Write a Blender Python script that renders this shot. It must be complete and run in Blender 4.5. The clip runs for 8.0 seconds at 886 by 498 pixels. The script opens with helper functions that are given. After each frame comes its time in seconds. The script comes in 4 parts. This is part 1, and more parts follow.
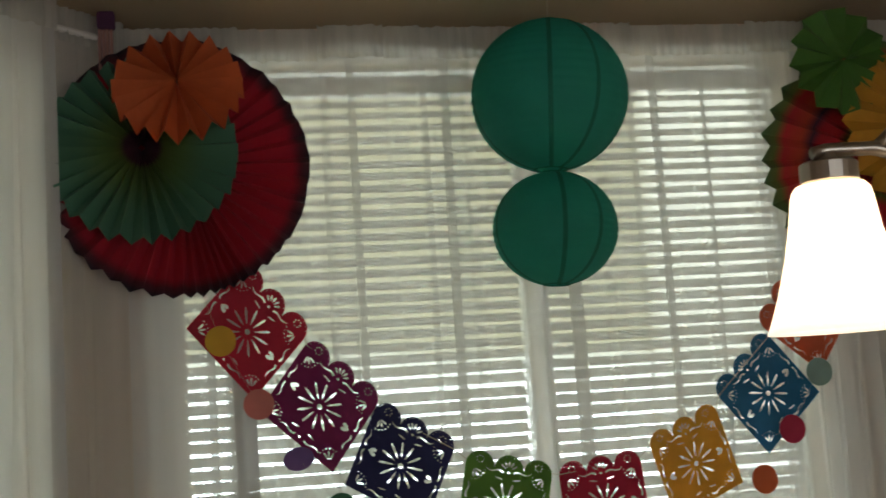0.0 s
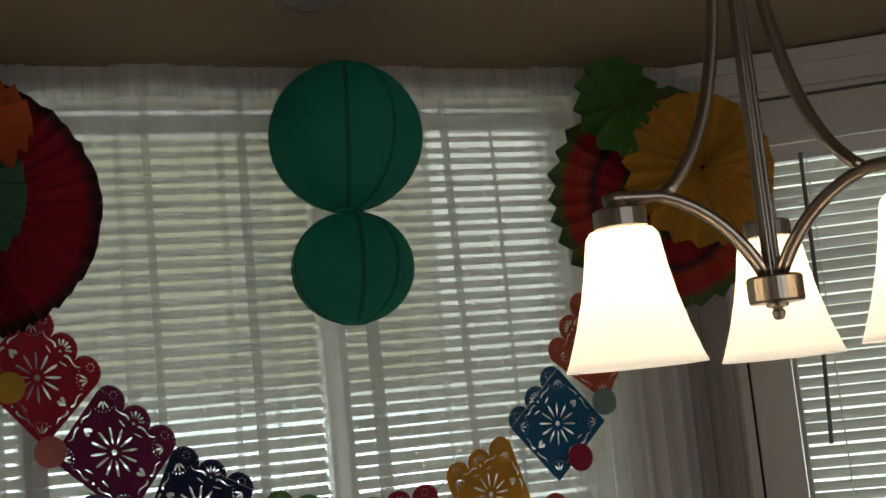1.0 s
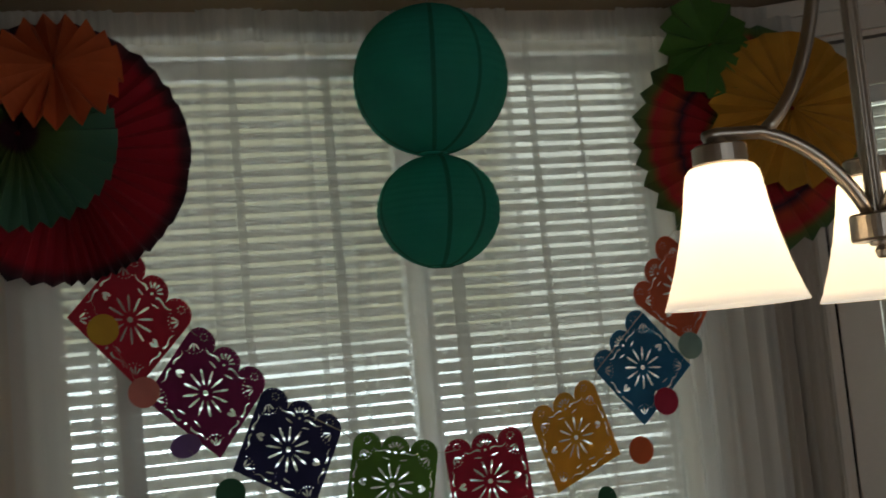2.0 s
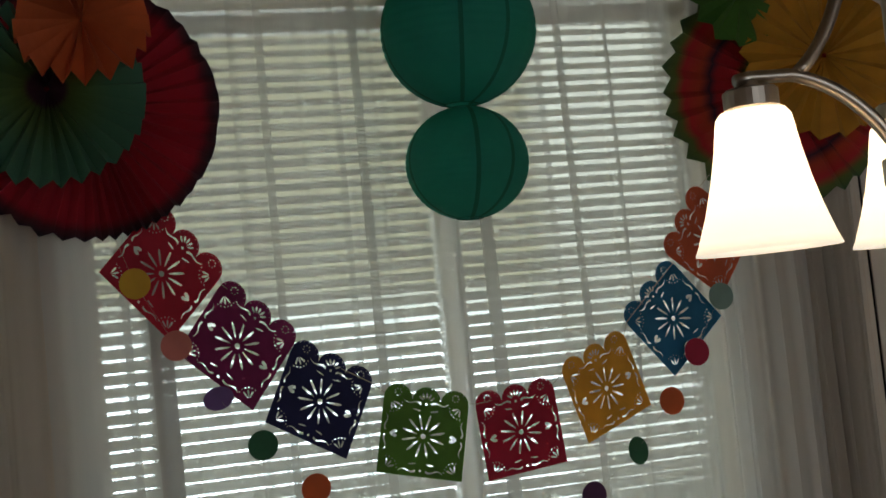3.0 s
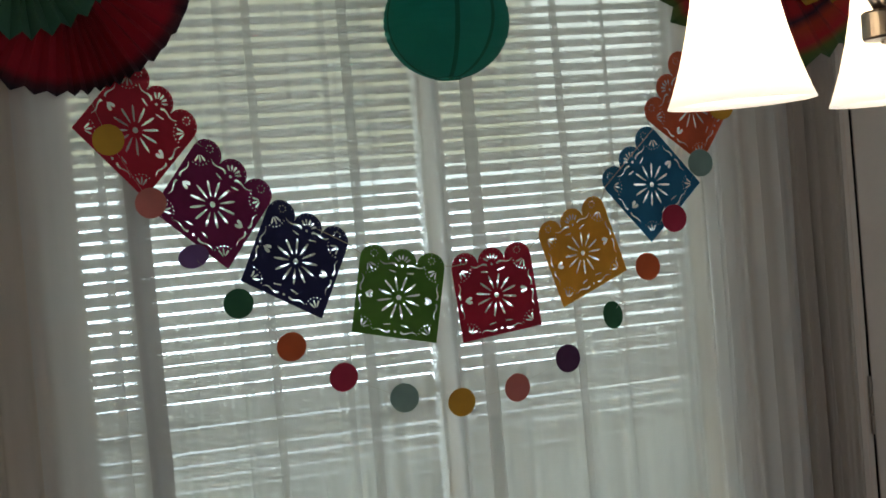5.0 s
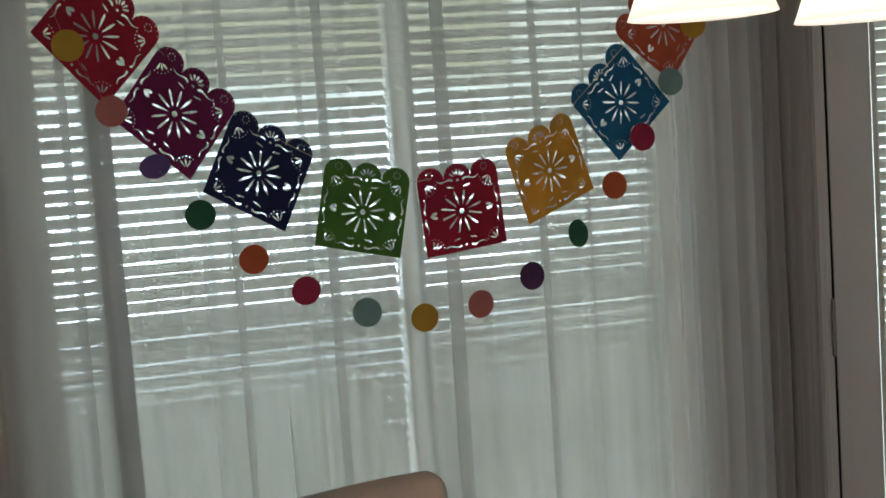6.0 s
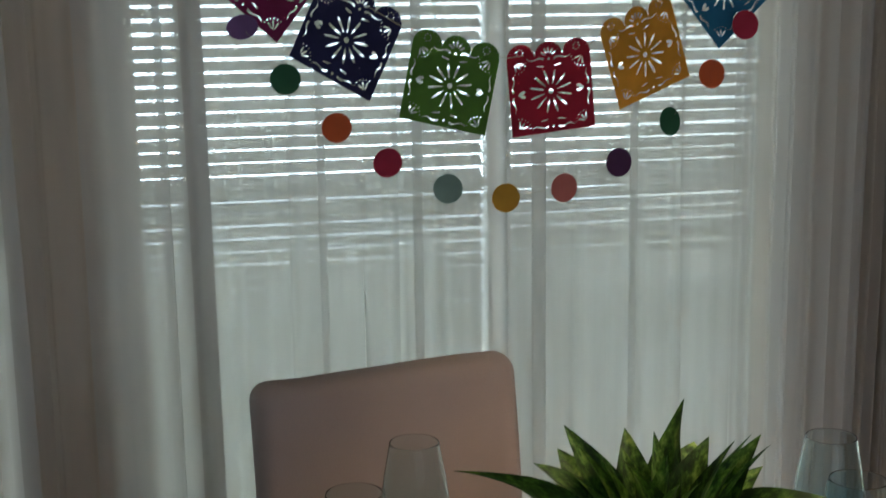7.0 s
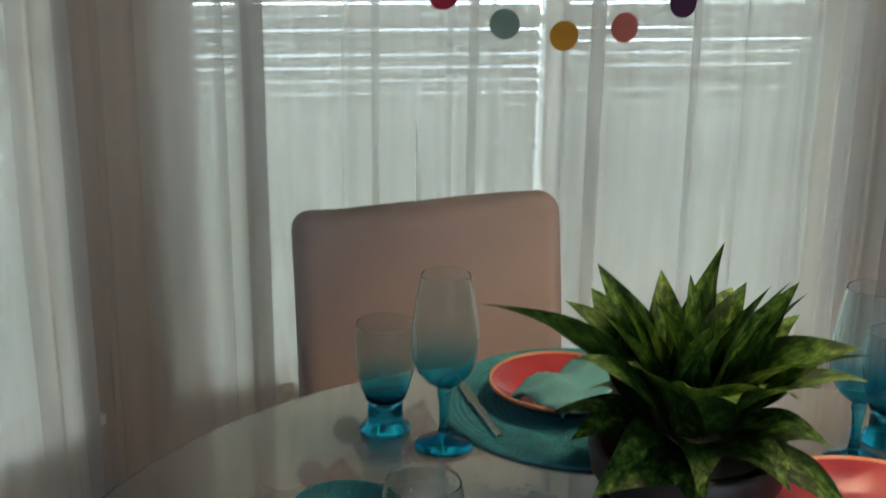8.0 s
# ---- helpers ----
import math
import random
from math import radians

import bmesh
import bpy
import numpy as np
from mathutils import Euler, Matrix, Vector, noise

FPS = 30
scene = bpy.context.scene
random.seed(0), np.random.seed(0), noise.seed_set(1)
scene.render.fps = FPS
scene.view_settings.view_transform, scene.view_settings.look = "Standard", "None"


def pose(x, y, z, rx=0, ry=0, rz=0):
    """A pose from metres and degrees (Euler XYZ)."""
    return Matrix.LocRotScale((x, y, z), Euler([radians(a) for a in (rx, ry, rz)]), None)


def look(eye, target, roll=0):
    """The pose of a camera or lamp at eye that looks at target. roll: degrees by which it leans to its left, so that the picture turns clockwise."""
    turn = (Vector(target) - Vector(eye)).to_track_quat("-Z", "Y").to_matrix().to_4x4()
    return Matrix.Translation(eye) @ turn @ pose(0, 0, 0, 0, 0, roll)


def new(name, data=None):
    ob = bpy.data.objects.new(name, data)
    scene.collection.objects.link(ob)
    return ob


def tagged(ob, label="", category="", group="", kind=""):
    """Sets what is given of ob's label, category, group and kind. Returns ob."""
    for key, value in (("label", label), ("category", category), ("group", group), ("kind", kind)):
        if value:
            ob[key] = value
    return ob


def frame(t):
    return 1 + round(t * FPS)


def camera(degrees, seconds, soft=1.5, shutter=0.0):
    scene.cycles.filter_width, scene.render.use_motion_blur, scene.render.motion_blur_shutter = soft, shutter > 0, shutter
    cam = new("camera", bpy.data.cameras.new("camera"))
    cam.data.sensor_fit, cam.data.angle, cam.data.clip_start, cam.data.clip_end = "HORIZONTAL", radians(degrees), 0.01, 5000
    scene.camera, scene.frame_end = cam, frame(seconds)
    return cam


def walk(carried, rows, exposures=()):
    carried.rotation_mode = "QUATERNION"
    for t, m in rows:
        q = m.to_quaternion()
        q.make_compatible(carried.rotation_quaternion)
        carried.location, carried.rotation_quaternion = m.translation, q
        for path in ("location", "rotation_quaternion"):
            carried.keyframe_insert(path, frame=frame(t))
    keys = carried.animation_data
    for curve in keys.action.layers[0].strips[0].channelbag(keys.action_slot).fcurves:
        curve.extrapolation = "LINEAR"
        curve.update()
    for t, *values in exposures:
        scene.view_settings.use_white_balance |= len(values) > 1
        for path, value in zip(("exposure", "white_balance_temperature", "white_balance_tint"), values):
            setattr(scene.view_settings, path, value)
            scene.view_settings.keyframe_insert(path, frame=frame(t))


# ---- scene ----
cam = camera(39.23, 8.0, soft=1.6, shutter=0.3)
PATH = [
    (0, (0.0259, -2.7545, 1.5337), (0.4896, -0.2175, 1.8628), -3.828),
    (0.5, (0.0404, -2.7811, 1.5386), (0.6960, -0.2864, 1.8654), -4.495),
    (1, (-0.0147, -2.7835, 1.5491), (0.8886, -0.3716, 1.9053), -5.713),
    (1.5, (-0.0243, -2.7762, 1.5472), (0.9007, -0.3707, 1.8906), -5.895),
    (2, (-0.0452, -2.7677, 1.5374), (0.7129, -0.2952, 1.8051), -5.444),
    (2.2, (-0.0449, -2.7665, 1.5380), (0.6739, -0.2810, 1.7948), -5.466),
    (3.3, (-0.0458, -2.7603, 1.5197), (0.6444, -0.2576, 1.6614), -5.727),
    (3.5, (-0.0417, -2.7579, 1.5177), (0.6431, -0.2520, 1.6266), -5.620),
    (4, (-0.0333, -2.7582, 1.5110), (0.6428, -0.2481, 1.5606), -5.322),
    (4.5, (-0.0263, -2.7570, 1.5022), (0.6552, -0.2479, 1.4949), -5.007),
    (4.7, (-0.0259, -2.7555, 1.4971), (0.6621, -0.2484, 1.4649), -4.974),
    (5.8, (0.0086, -2.7536, 1.4779), (0.7234, -0.2620, 1.2757), -4.286),
    (6, (0.0142, -2.7466, 1.4753), (0.7361, -0.2605, 1.2344), -3.942),
    (6.5, (0.0247, -2.7299, 1.4662), (0.6800, -0.2357, 1.1352), -2.672),
    (7, (0.0417, -2.7124, 1.4602), (0.5645, -0.2103, 0.9844), -0.866),
    (7.5, (0.0679, -2.7011, 1.4491), (0.5144, -0.2122, 0.8440), 0.620),
    (8, (0.0787, -2.6934, 1.4388), (0.4538, -0.2451, 0.6483), 0.777),
]
walk(cam, [(t, look(eye, target, roll)) for t, eye, target, roll in PATH],
     exposures=[(0.0, 0.42, 6500, 15), (0.5, 0.25, 6500, 15), (1.0, -0.32, 6350, 15), (1.5, -0.45, 6350, 15), (2.0, -0.4, 6350, 15), (2.2, -0.35, 6350, 15), (3.5, 0.05, 6200, 15),
                (4.5, 0.12, 6050, 15), (6.0, 0.1, 5850, 14), (7.0, 0.14, 5750, 14), (8.0, 0.58, 5850, 14)])

# ---- daylight, lamps ----
world = bpy.data.worlds.new("sky")
scene.world = world
world.use_nodes = True
wn = world.node_tree
sky = wn.nodes.new("ShaderNodeTexSky")
sky.sky_type = "NISHITA"
sky.sun_disc = False
sky.sun_elevation, sky.sun_rotation = radians(50), radians(200)
wn.links.new(sky.outputs[0], wn.nodes["Background"].inputs[0])
wn.nodes["Background"].inputs[1].default_value = 0.055
sun = new("sun", bpy.data.lights.new("sun", "SUN"))
sun.data.energy, sun.data.angle, sun.data.color = 2.0, radians(0.6), (1.0, 0.95, 0.88)
sun.matrix_world = look((-3.0, -6.0, 9.0), (0, 0, 0))
DAY = 6.1          # brightness of the distance outside
BACK = 20.0        # watts of the fill lamp added behind
BULB = 15.0         # watts of each bulb


# ---- materials ----
def material(name):
    m = bpy.data.materials.new(name)
    m.use_nodes = True
    nt = m.node_tree
    return m, nt, nt.nodes["Principled BSDF"]


def node(nt, kind, **values):
    n = nt.nodes.new(kind)
    for key, value in values.items():
        n.inputs[key].default_value = value
    return n


def coords(nt, kind="Object", scale=(1, 1, 1)):
    tc = nt.nodes.new("ShaderNodeTexCoord")
    mp = nt.nodes.new("ShaderNodeMapping")
    mp.inputs["Scale"].default_value = scale
    nt.links.new(tc.outputs[kind], mp.inputs[0])
    return mp.outputs[0]


def ramp(nt, fac, stops):
    r = nt.nodes.new("ShaderNodeValToRGB")
    e = r.color_ramp.elements
    while len(e) < len(stops):
        e.new(0.5)
    for el, (p, c) in zip(e, stops):
        el.position, el.color = p, (*c, 1)
    nt.links.new(fac, r.inputs[0])
    return r.outputs[0]


def surface(name, color, rough=0.6, spread=0.12, scale=8.0, bump=0.15, fine=120.0, metal=0.0, coat=0.0, stretch=(1, 1, 1), kind="Object"):
    """A plain surface: colour that varies at two scales, with fine relief."""
    m, nt, b = material(name)
    uv = coords(nt, kind, stretch)
    big = node(nt, "ShaderNodeTexNoise", Scale=scale, Detail=4.0)
    small = node(nt, "ShaderNodeTexNoise", Scale=fine, Detail=3.0)
    for n in (big, small):
        nt.links.new(uv, n.inputs["Vector"])
    mix = nt.nodes.new("ShaderNodeMath")
    mix.operation = "MULTIPLY_ADD"
    nt.links.new(small.outputs["Fac"], mix.inputs[0])
    mix.inputs[1].default_value = 0.35
    nt.links.new(big.outputs["Fac"], mix.inputs[2])
    lo = tuple(c * (1 - spread) for c in color)
    hi = tuple(min(1, c * (1 + spread)) for c in color)
    nt.links.new(ramp(nt, mix.outputs[0], [(0.4, lo), (0.95, hi)]), b.inputs["Base Color"])
    b.inputs["Roughness"].default_value = rough
    b.inputs["Metallic"].default_value = metal
    b.inputs["Coat Weight"].default_value = coat
    if bump:
        bp = node(nt, "ShaderNodeBump", Strength=bump, Distance=0.002)
        nt.links.new(small.outputs["Fac"], bp.inputs["Height"])
        nt.links.new(bp.outputs[0], b.inputs["Normal"])
    return m


def see_through(name, color, open_low, open_high, stretch, scale, glow=0.5):
    """Thin cloth: part of the light passes straight, part is scattered to both sides. Folds of thread make it denser in places."""
    m, nt, b = material(name)
    out = nt.nodes["Material Output"]
    nt.nodes.remove(b)
    uv = coords(nt, "Object", stretch)
    n1 = node(nt, "ShaderNodeTexNoise", Scale=scale, Detail=1.0)
    n2 = node(nt, "ShaderNodeTexNoise", Scale=scale * 7, Detail=2.0)
    for n in (n1, n2):
        nt.links.new(uv, n.inputs["Vector"])
    add = nt.nodes.new("ShaderNodeMath")
    add.operation = "MULTIPLY_ADD"
    nt.links.new(n2.outputs["Fac"], add.inputs[0])
    add.inputs[1].default_value = 0.12
    nt.links.new(n1.outputs["Fac"], add.inputs[2])
    mr = node(nt, "ShaderNodeMapRange")
    mr.inputs["From Min"].default_value, mr.inputs["From Max"].default_value = 0.40, 0.72
    mr.inputs["To Min"].default_value, mr.inputs["To Max"].default_value = open_low, open_high
    nt.links.new(add.outputs[0], mr.inputs[0])
    dif = node(nt, "ShaderNodeBsdfDiffuse", Color=(*color, 1))
    tra = node(nt, "ShaderNodeBsdfTranslucent", Color=(*color, 1))
    clear = node(nt, "ShaderNodeBsdfTransparent")
    cloth = node(nt, "ShaderNodeMixShader", Fac=glow)
    mix = nt.nodes.new("ShaderNodeMixShader")
    nt.links.new(dif.outputs[0], cloth.inputs[1])
    nt.links.new(tra.outputs[0], cloth.inputs[2])
    nt.links.new(mr.outputs[0], mix.inputs[0])
    nt.links.new(cloth.outputs[0], mix.inputs[1])
    nt.links.new(clear.outputs[0], mix.inputs[2])
    nt.links.new(mix.outputs[0], out.inputs[0])
    return m


def paper(name, color, through_light=0.3, spread=0.15, rings=None, rough=0.75, scale=14.0):
    """Coloured paper, a little light passes through it. rings: colours by the distance from the middle."""
    m, nt, b = material(name)
    out = nt.nodes["Material Output"]
    uv = coords(nt, "Object")
    n1 = node(nt, "ShaderNodeTexNoise", Scale=scale, Detail=5.0)
    nt.links.new(uv, n1.inputs["Vector"])
    if rings:
        ln = nt.nodes.new("ShaderNodeVectorMath")
        ln.operation = "LENGTH"
        flat = node(nt, "ShaderNodeVectorMath")
        flat.operation = "MULTIPLY"
        flat.inputs[1].default_value = (1, 0, 1)
        nt.links.new(uv, flat.inputs[0])
        nt.links.new(flat.outputs[0], ln.inputs[0])
        wob = nt.nodes.new("ShaderNodeMath")
        wob.operation = "MULTIPLY_ADD"
        nt.links.new(n1.outputs["Fac"], wob.inputs[0])
        wob.inputs[1].default_value = 0.012
        nt.links.new(ln.outputs["Value"], wob.inputs[2])
        size = rings[0]
        mr = node(nt, "ShaderNodeMapRange")
        mr.inputs["From Max"].default_value = size
        nt.links.new(wob.outputs[0], mr.inputs[0])
        col = ramp(nt, mr.outputs[0], rings[1])
    else:
        col = ramp(nt, n1.outputs["Fac"], [(0.3, tuple(c * (1 - spread) for c in color)), (0.7, tuple(min(1, c * (1 + spread)) for c in color))])
    fine = node(nt, "ShaderNodeTexNoise", Scale=260.0, Detail=2.0)
    nt.links.new(uv, fine.inputs["Vector"])
    bp = node(nt, "ShaderNodeBump", Strength=0.12, Distance=0.001)
    nt.links.new(fine.outputs["Fac"], bp.inputs["Height"])
    nt.links.new(bp.outputs[0], b.inputs["Normal"])
    b.inputs["Roughness"].default_value = rough
    nt.links.new(col, b.inputs["Base Color"])
    tra = nt.nodes.new("ShaderNodeBsdfTranslucent")
    nt.links.new(col, tra.inputs["Color"])
    mix = node(nt, "ShaderNodeMixShader", Fac=through_light)
    nt.links.new(b.outputs[0], mix.inputs[1])
    nt.links.new(tra.outputs[0], mix.inputs[2])
    nt.links.new(mix.outputs[0], out.inputs[0])
    return m


WALL = surface("wall_paint", (0.58, 0.48, 0.38), 0.8, 0.05, 3.0, 0.12, 220.0)
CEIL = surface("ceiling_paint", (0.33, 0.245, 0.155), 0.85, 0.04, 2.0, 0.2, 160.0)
TRIM = surface("white_trim_paint", (0.72, 0.685, 0.62), 0.42, 0.04, 6.0, 0.05, 90.0)
FLOOR = surface("floor_wood", (0.20, 0.12, 0.07), 0.4, 0.3, 4.0, 0.1, 60.0, stretch=(1, 8, 1))
SHEER = see_through("sheer_voile", (0.86, 0.86, 0.83), 0.34, 0.45, (1, 1, 0.04), 13.0, 0.55)
# two darker copies of the voile, with the corners' shade in their colour
SHEER_CORNER_SHADE = see_through("voile_corner_shade", (0.70, 0.65, 0.58), 0.14, 0.28, (1, 1, 0.05), 10.0, 0.5)
SHEER_SHADED = see_through("voile_gathered_shaded", (0.50, 0.455, 0.39), 0.05, 0.16, (1, 1, 0.05), 18.0, 0.4)
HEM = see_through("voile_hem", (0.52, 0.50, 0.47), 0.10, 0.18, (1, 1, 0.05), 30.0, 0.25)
HEADING = see_through("voile_heading", (0.72, 0.69, 0.62), 0.22, 0.40, (1, 1, 0.06), 22.0, 0.62)
NICKEL = surface("brushed_nickel", (0.36, 0.31, 0.26), 0.32, 0.12, 30.0, 0.06, 300.0, metal=1.0, stretch=(1, 1, 0.1))
RING = surface("tan_trim_ring", (0.24, 0.19, 0.14), 0.5, 0.1)
# near black, painted shade for the gap round the door leaf
GAP_SHADE = surface("dark_gap_shade", (0.02, 0.02, 0.02), 0.7, 0.1)
# white trim toned beige: the dim warm light here is in the colour
DOOR_PAINT_DIM = surface("dim_lit_door_paint", (0.58, 0.52, 0.44), 0.42, 0.05, 6.0, 0.05, 90.0)
CORD = surface("white_cord", (0.72, 0.70, 0.64), 0.8, 0.1)
STRING = surface("natural_string", (0.42, 0.38, 0.30), 0.85, 0.15)
CHAIR = surface("taupe_microfibre", (0.265, 0.224, 0.22), 0.9, 0.08, 5.0, 0.3, 420.0)
LEGWOOD = surface("dark_wood", (0.06, 0.035, 0.02), 0.4, 0.2)
TABLE = surface("grey_table_top", (0.10, 0.102, 0.105), 0.21, 0.06, 3.0, 0.0, 60.0, coat=1.0)
TABLE.node_tree.nodes["Principled BSDF"].inputs["IOR"].default_value = 1.9
TABLE_EDGE = surface("dark_metal", (0.05, 0.05, 0.05), 0.35, 0.1)
POT = surface("dark_glazed_ceramic", (0.012, 0.011, 0.013), 0.5, 0.2)
SOIL = surface("potting_soil", (0.03, 0.02, 0.012), 0.95, 0.4, 60.0, 0.8)
STEEL = surface("polished_steel", (0.45, 0.44, 0.43), 0.18, 0.05, 20.0, 0.02, metal=1.0)
MAT = surface("woven_turquoise", (0.012, 0.125, 0.155), 0.85, 0.35, 40.0, 0.8, 260.0)
NAPKIN = surface("aqua_cloth", (0.055, 0.18, 0.20), 0.9, 0.12, 20.0, 0.4, 500.0)
PLATE = surface("coral_glazed_plate", (0.20, 0.028, 0.036), 0.18, 0.2, 9.0, 0.0)
PLATE_RIM = surface("tan_plate_rim", (0.34, 0.15, 0.08), 0.25, 0.2, 9.0, 0.0)
PLATE_DARK = surface("dark_blue_plate", (0.03, 0.09, 0.14), 0.25, 0.2, 9.0, 0.0)


def slat_material():
    m, nt, b = material("white_blind_slat")
    out = nt.nodes["Material Output"]
    info = nt.nodes.new("ShaderNodeObjectInfo")
    col = ramp(nt, info.outputs["Random"], [(0.0, (0.74, 0.73, 0.68)), (1.0, (0.82, 0.81, 0.77))])
    nt.links.new(col, b.inputs["Base Color"])
    b.inputs["Roughness"].default_value = 0.45
    tra = nt.nodes.new("ShaderNodeBsdfTranslucent")
    nt.links.new(col, tra.inputs["Color"])
    mix = node(nt, "ShaderNodeMixShader", Fac=0.5)
    nt.links.new(b.outputs[0], mix.inputs[1])
    nt.links.new(tra.outputs[0], mix.inputs[2])
    nt.links.new(mix.outputs[0], out.inputs[0])
    return m


def pane_material():
    m, nt, b = material("window_glass")
    b.inputs["Transmission Weight"].default_value = 1.0
    b.inputs["Roughness"].default_value = 0.0
    b.inputs["IOR"].default_value = 1.02
    b.inputs["Base Color"].default_value = (0.95, 0.98, 0.97, 1)
    return m


def blue_glass(high):
    """Clear at the rim, deep turquoise in the foot."""
    m, nt, b = material("turquoise_glass_%d" % (high * 1000))
    uv = coords(nt, "Object")
    sep = nt.nodes.new("ShaderNodeSeparateXYZ")
    nt.links.new(uv, sep.inputs[0])
    mr = node(nt, "ShaderNodeMapRange")
    mr.inputs["From Max"].default_value = high
    nt.links.new(sep.outputs["Z"], mr.inputs[0])
    col = ramp(nt, mr.outputs[0], [(0.0, (0.015, 0.36, 0.60)), (0.20, (0.04, 0.46, 0.68)), (0.46, (0.20, 0.68, 0.84)), (0.68, (0.80, 0.93, 0.95)), (1.0, (0.86, 0.94, 0.95))])
    nt.links.new(col, b.inputs["Base Color"])
    b.inputs["Transmission Weight"].default_value = 1.0
    b.inputs["Roughness"].default_value = 0.02
    b.inputs["IOR"].default_value = 1.18
    return m


def shade_glass():
    m, nt, b = material("frosted_shade_glass")
    out = nt.nodes["Material Output"]
    b.inputs["Base Color"].default_value = (0.92, 0.88, 0.78, 1)
    b.inputs["Roughness"].default_value = 0.35
    tra = node(nt, "ShaderNodeBsdfTranslucent", Color=(0.98, 0.93, 0.82, 1))
    b.inputs["Emission Color"].default_value = (1.0, 0.92, 0.76, 1)
    b.inputs["Emission Strength"].default_value = 1.4
    mix = node(nt, "ShaderNodeMixShader", Fac=0.7)
    nt.links.new(b.outputs[0], mix.inputs[1])
    nt.links.new(tra.outputs[0], mix.inputs[2])
    nt.links.new(mix.outputs[0], out.inputs[0])
    return m


def leaf_material():
    """Green leaf, blotched yellow-green along the middle, each leaf a little different."""
    m, nt, b = material("variegated_leaf")
    out = nt.nodes["Material Output"]
    uv = coords(nt, "Object")
    sep = nt.nodes.new("ShaderNodeSeparateXYZ")
    nt.links.new(uv, sep.inputs[0])
    ab = nt.nodes.new("ShaderNodeMath")
    ab.operation = "ABSOLUTE"
    nt.links.new(sep.outputs["Y"], ab.inputs[0])
    info = nt.nodes.new("ShaderNodeObjectInfo")
    shift = nt.nodes.new("ShaderNodeVectorMath")
    shift.operation = "MULTIPLY_ADD"
    nt.links.new(uv, shift.inputs[0])
    shift.inputs[1].default_value = (0.8, 1.6, 1)
    comb = nt.nodes.new("ShaderNodeCombineXYZ")
    seven = nt.nodes.new("ShaderNodeMath")
    seven.operation = "MULTIPLY"
    nt.links.new(info.outputs["Random"], seven.inputs[0])
    seven.inputs[1].default_value = 7.0
    nt.links.new(seven.outputs[0], comb.inputs[0])
    nt.links.new(info.outputs["Random"], comb.inputs[1])
    nt.links.new(comb.outputs[0], shift.inputs[2])
    n = node(nt, "ShaderNodeTexNoise", Scale=11.0, Detail=5.0, Roughness=0.7)
    nt.links.new(shift.outputs[0], n.inputs["Vector"])
    ma = nt.nodes.new("ShaderNodeMath")
    ma.operation = "MULTIPLY_ADD"
    nt.links.new(ab.outputs[0], ma.inputs[0])
    ma.inputs[1].default_value = -0.85
    nt.links.new(n.outputs["Fac"], ma.inputs[2])
    col = ramp(nt, ma.outputs[0], [(0.28, (0.004, 0.013, 0.0015)), (0.41, (0.012, 0.036, 0.004)), (0.51, (0.040, 0.098, 0.011)), (0.64, (0.13, 0.205, 0.036))])
    nt.links.new(col, b.inputs["Base Color"])
    b.inputs["Roughness"].default_value = 0.6
    b.inputs["Specular IOR Level"].default_value = 0.2
    bp = node(nt, "ShaderNodeBump", Strength=0.25, Distance=0.002)
    nt.links.new(n.outputs["Fac"], bp.inputs["Height"])
    nt.links.new(bp.outputs[0], b.inputs["Normal"])
    tra = nt.nodes.new("ShaderNodeBsdfTranslucent")
    nt.links.new(col, tra.inputs["Color"])
    mix = node(nt, "ShaderNodeMixShader", Fac=0.25)
    nt.links.new(b.outputs[0], mix.inputs[1])
    nt.links.new(tra.outputs[0], mix.inputs[2])
    nt.links.new(mix.outputs[0], out.inputs[0])
    return m


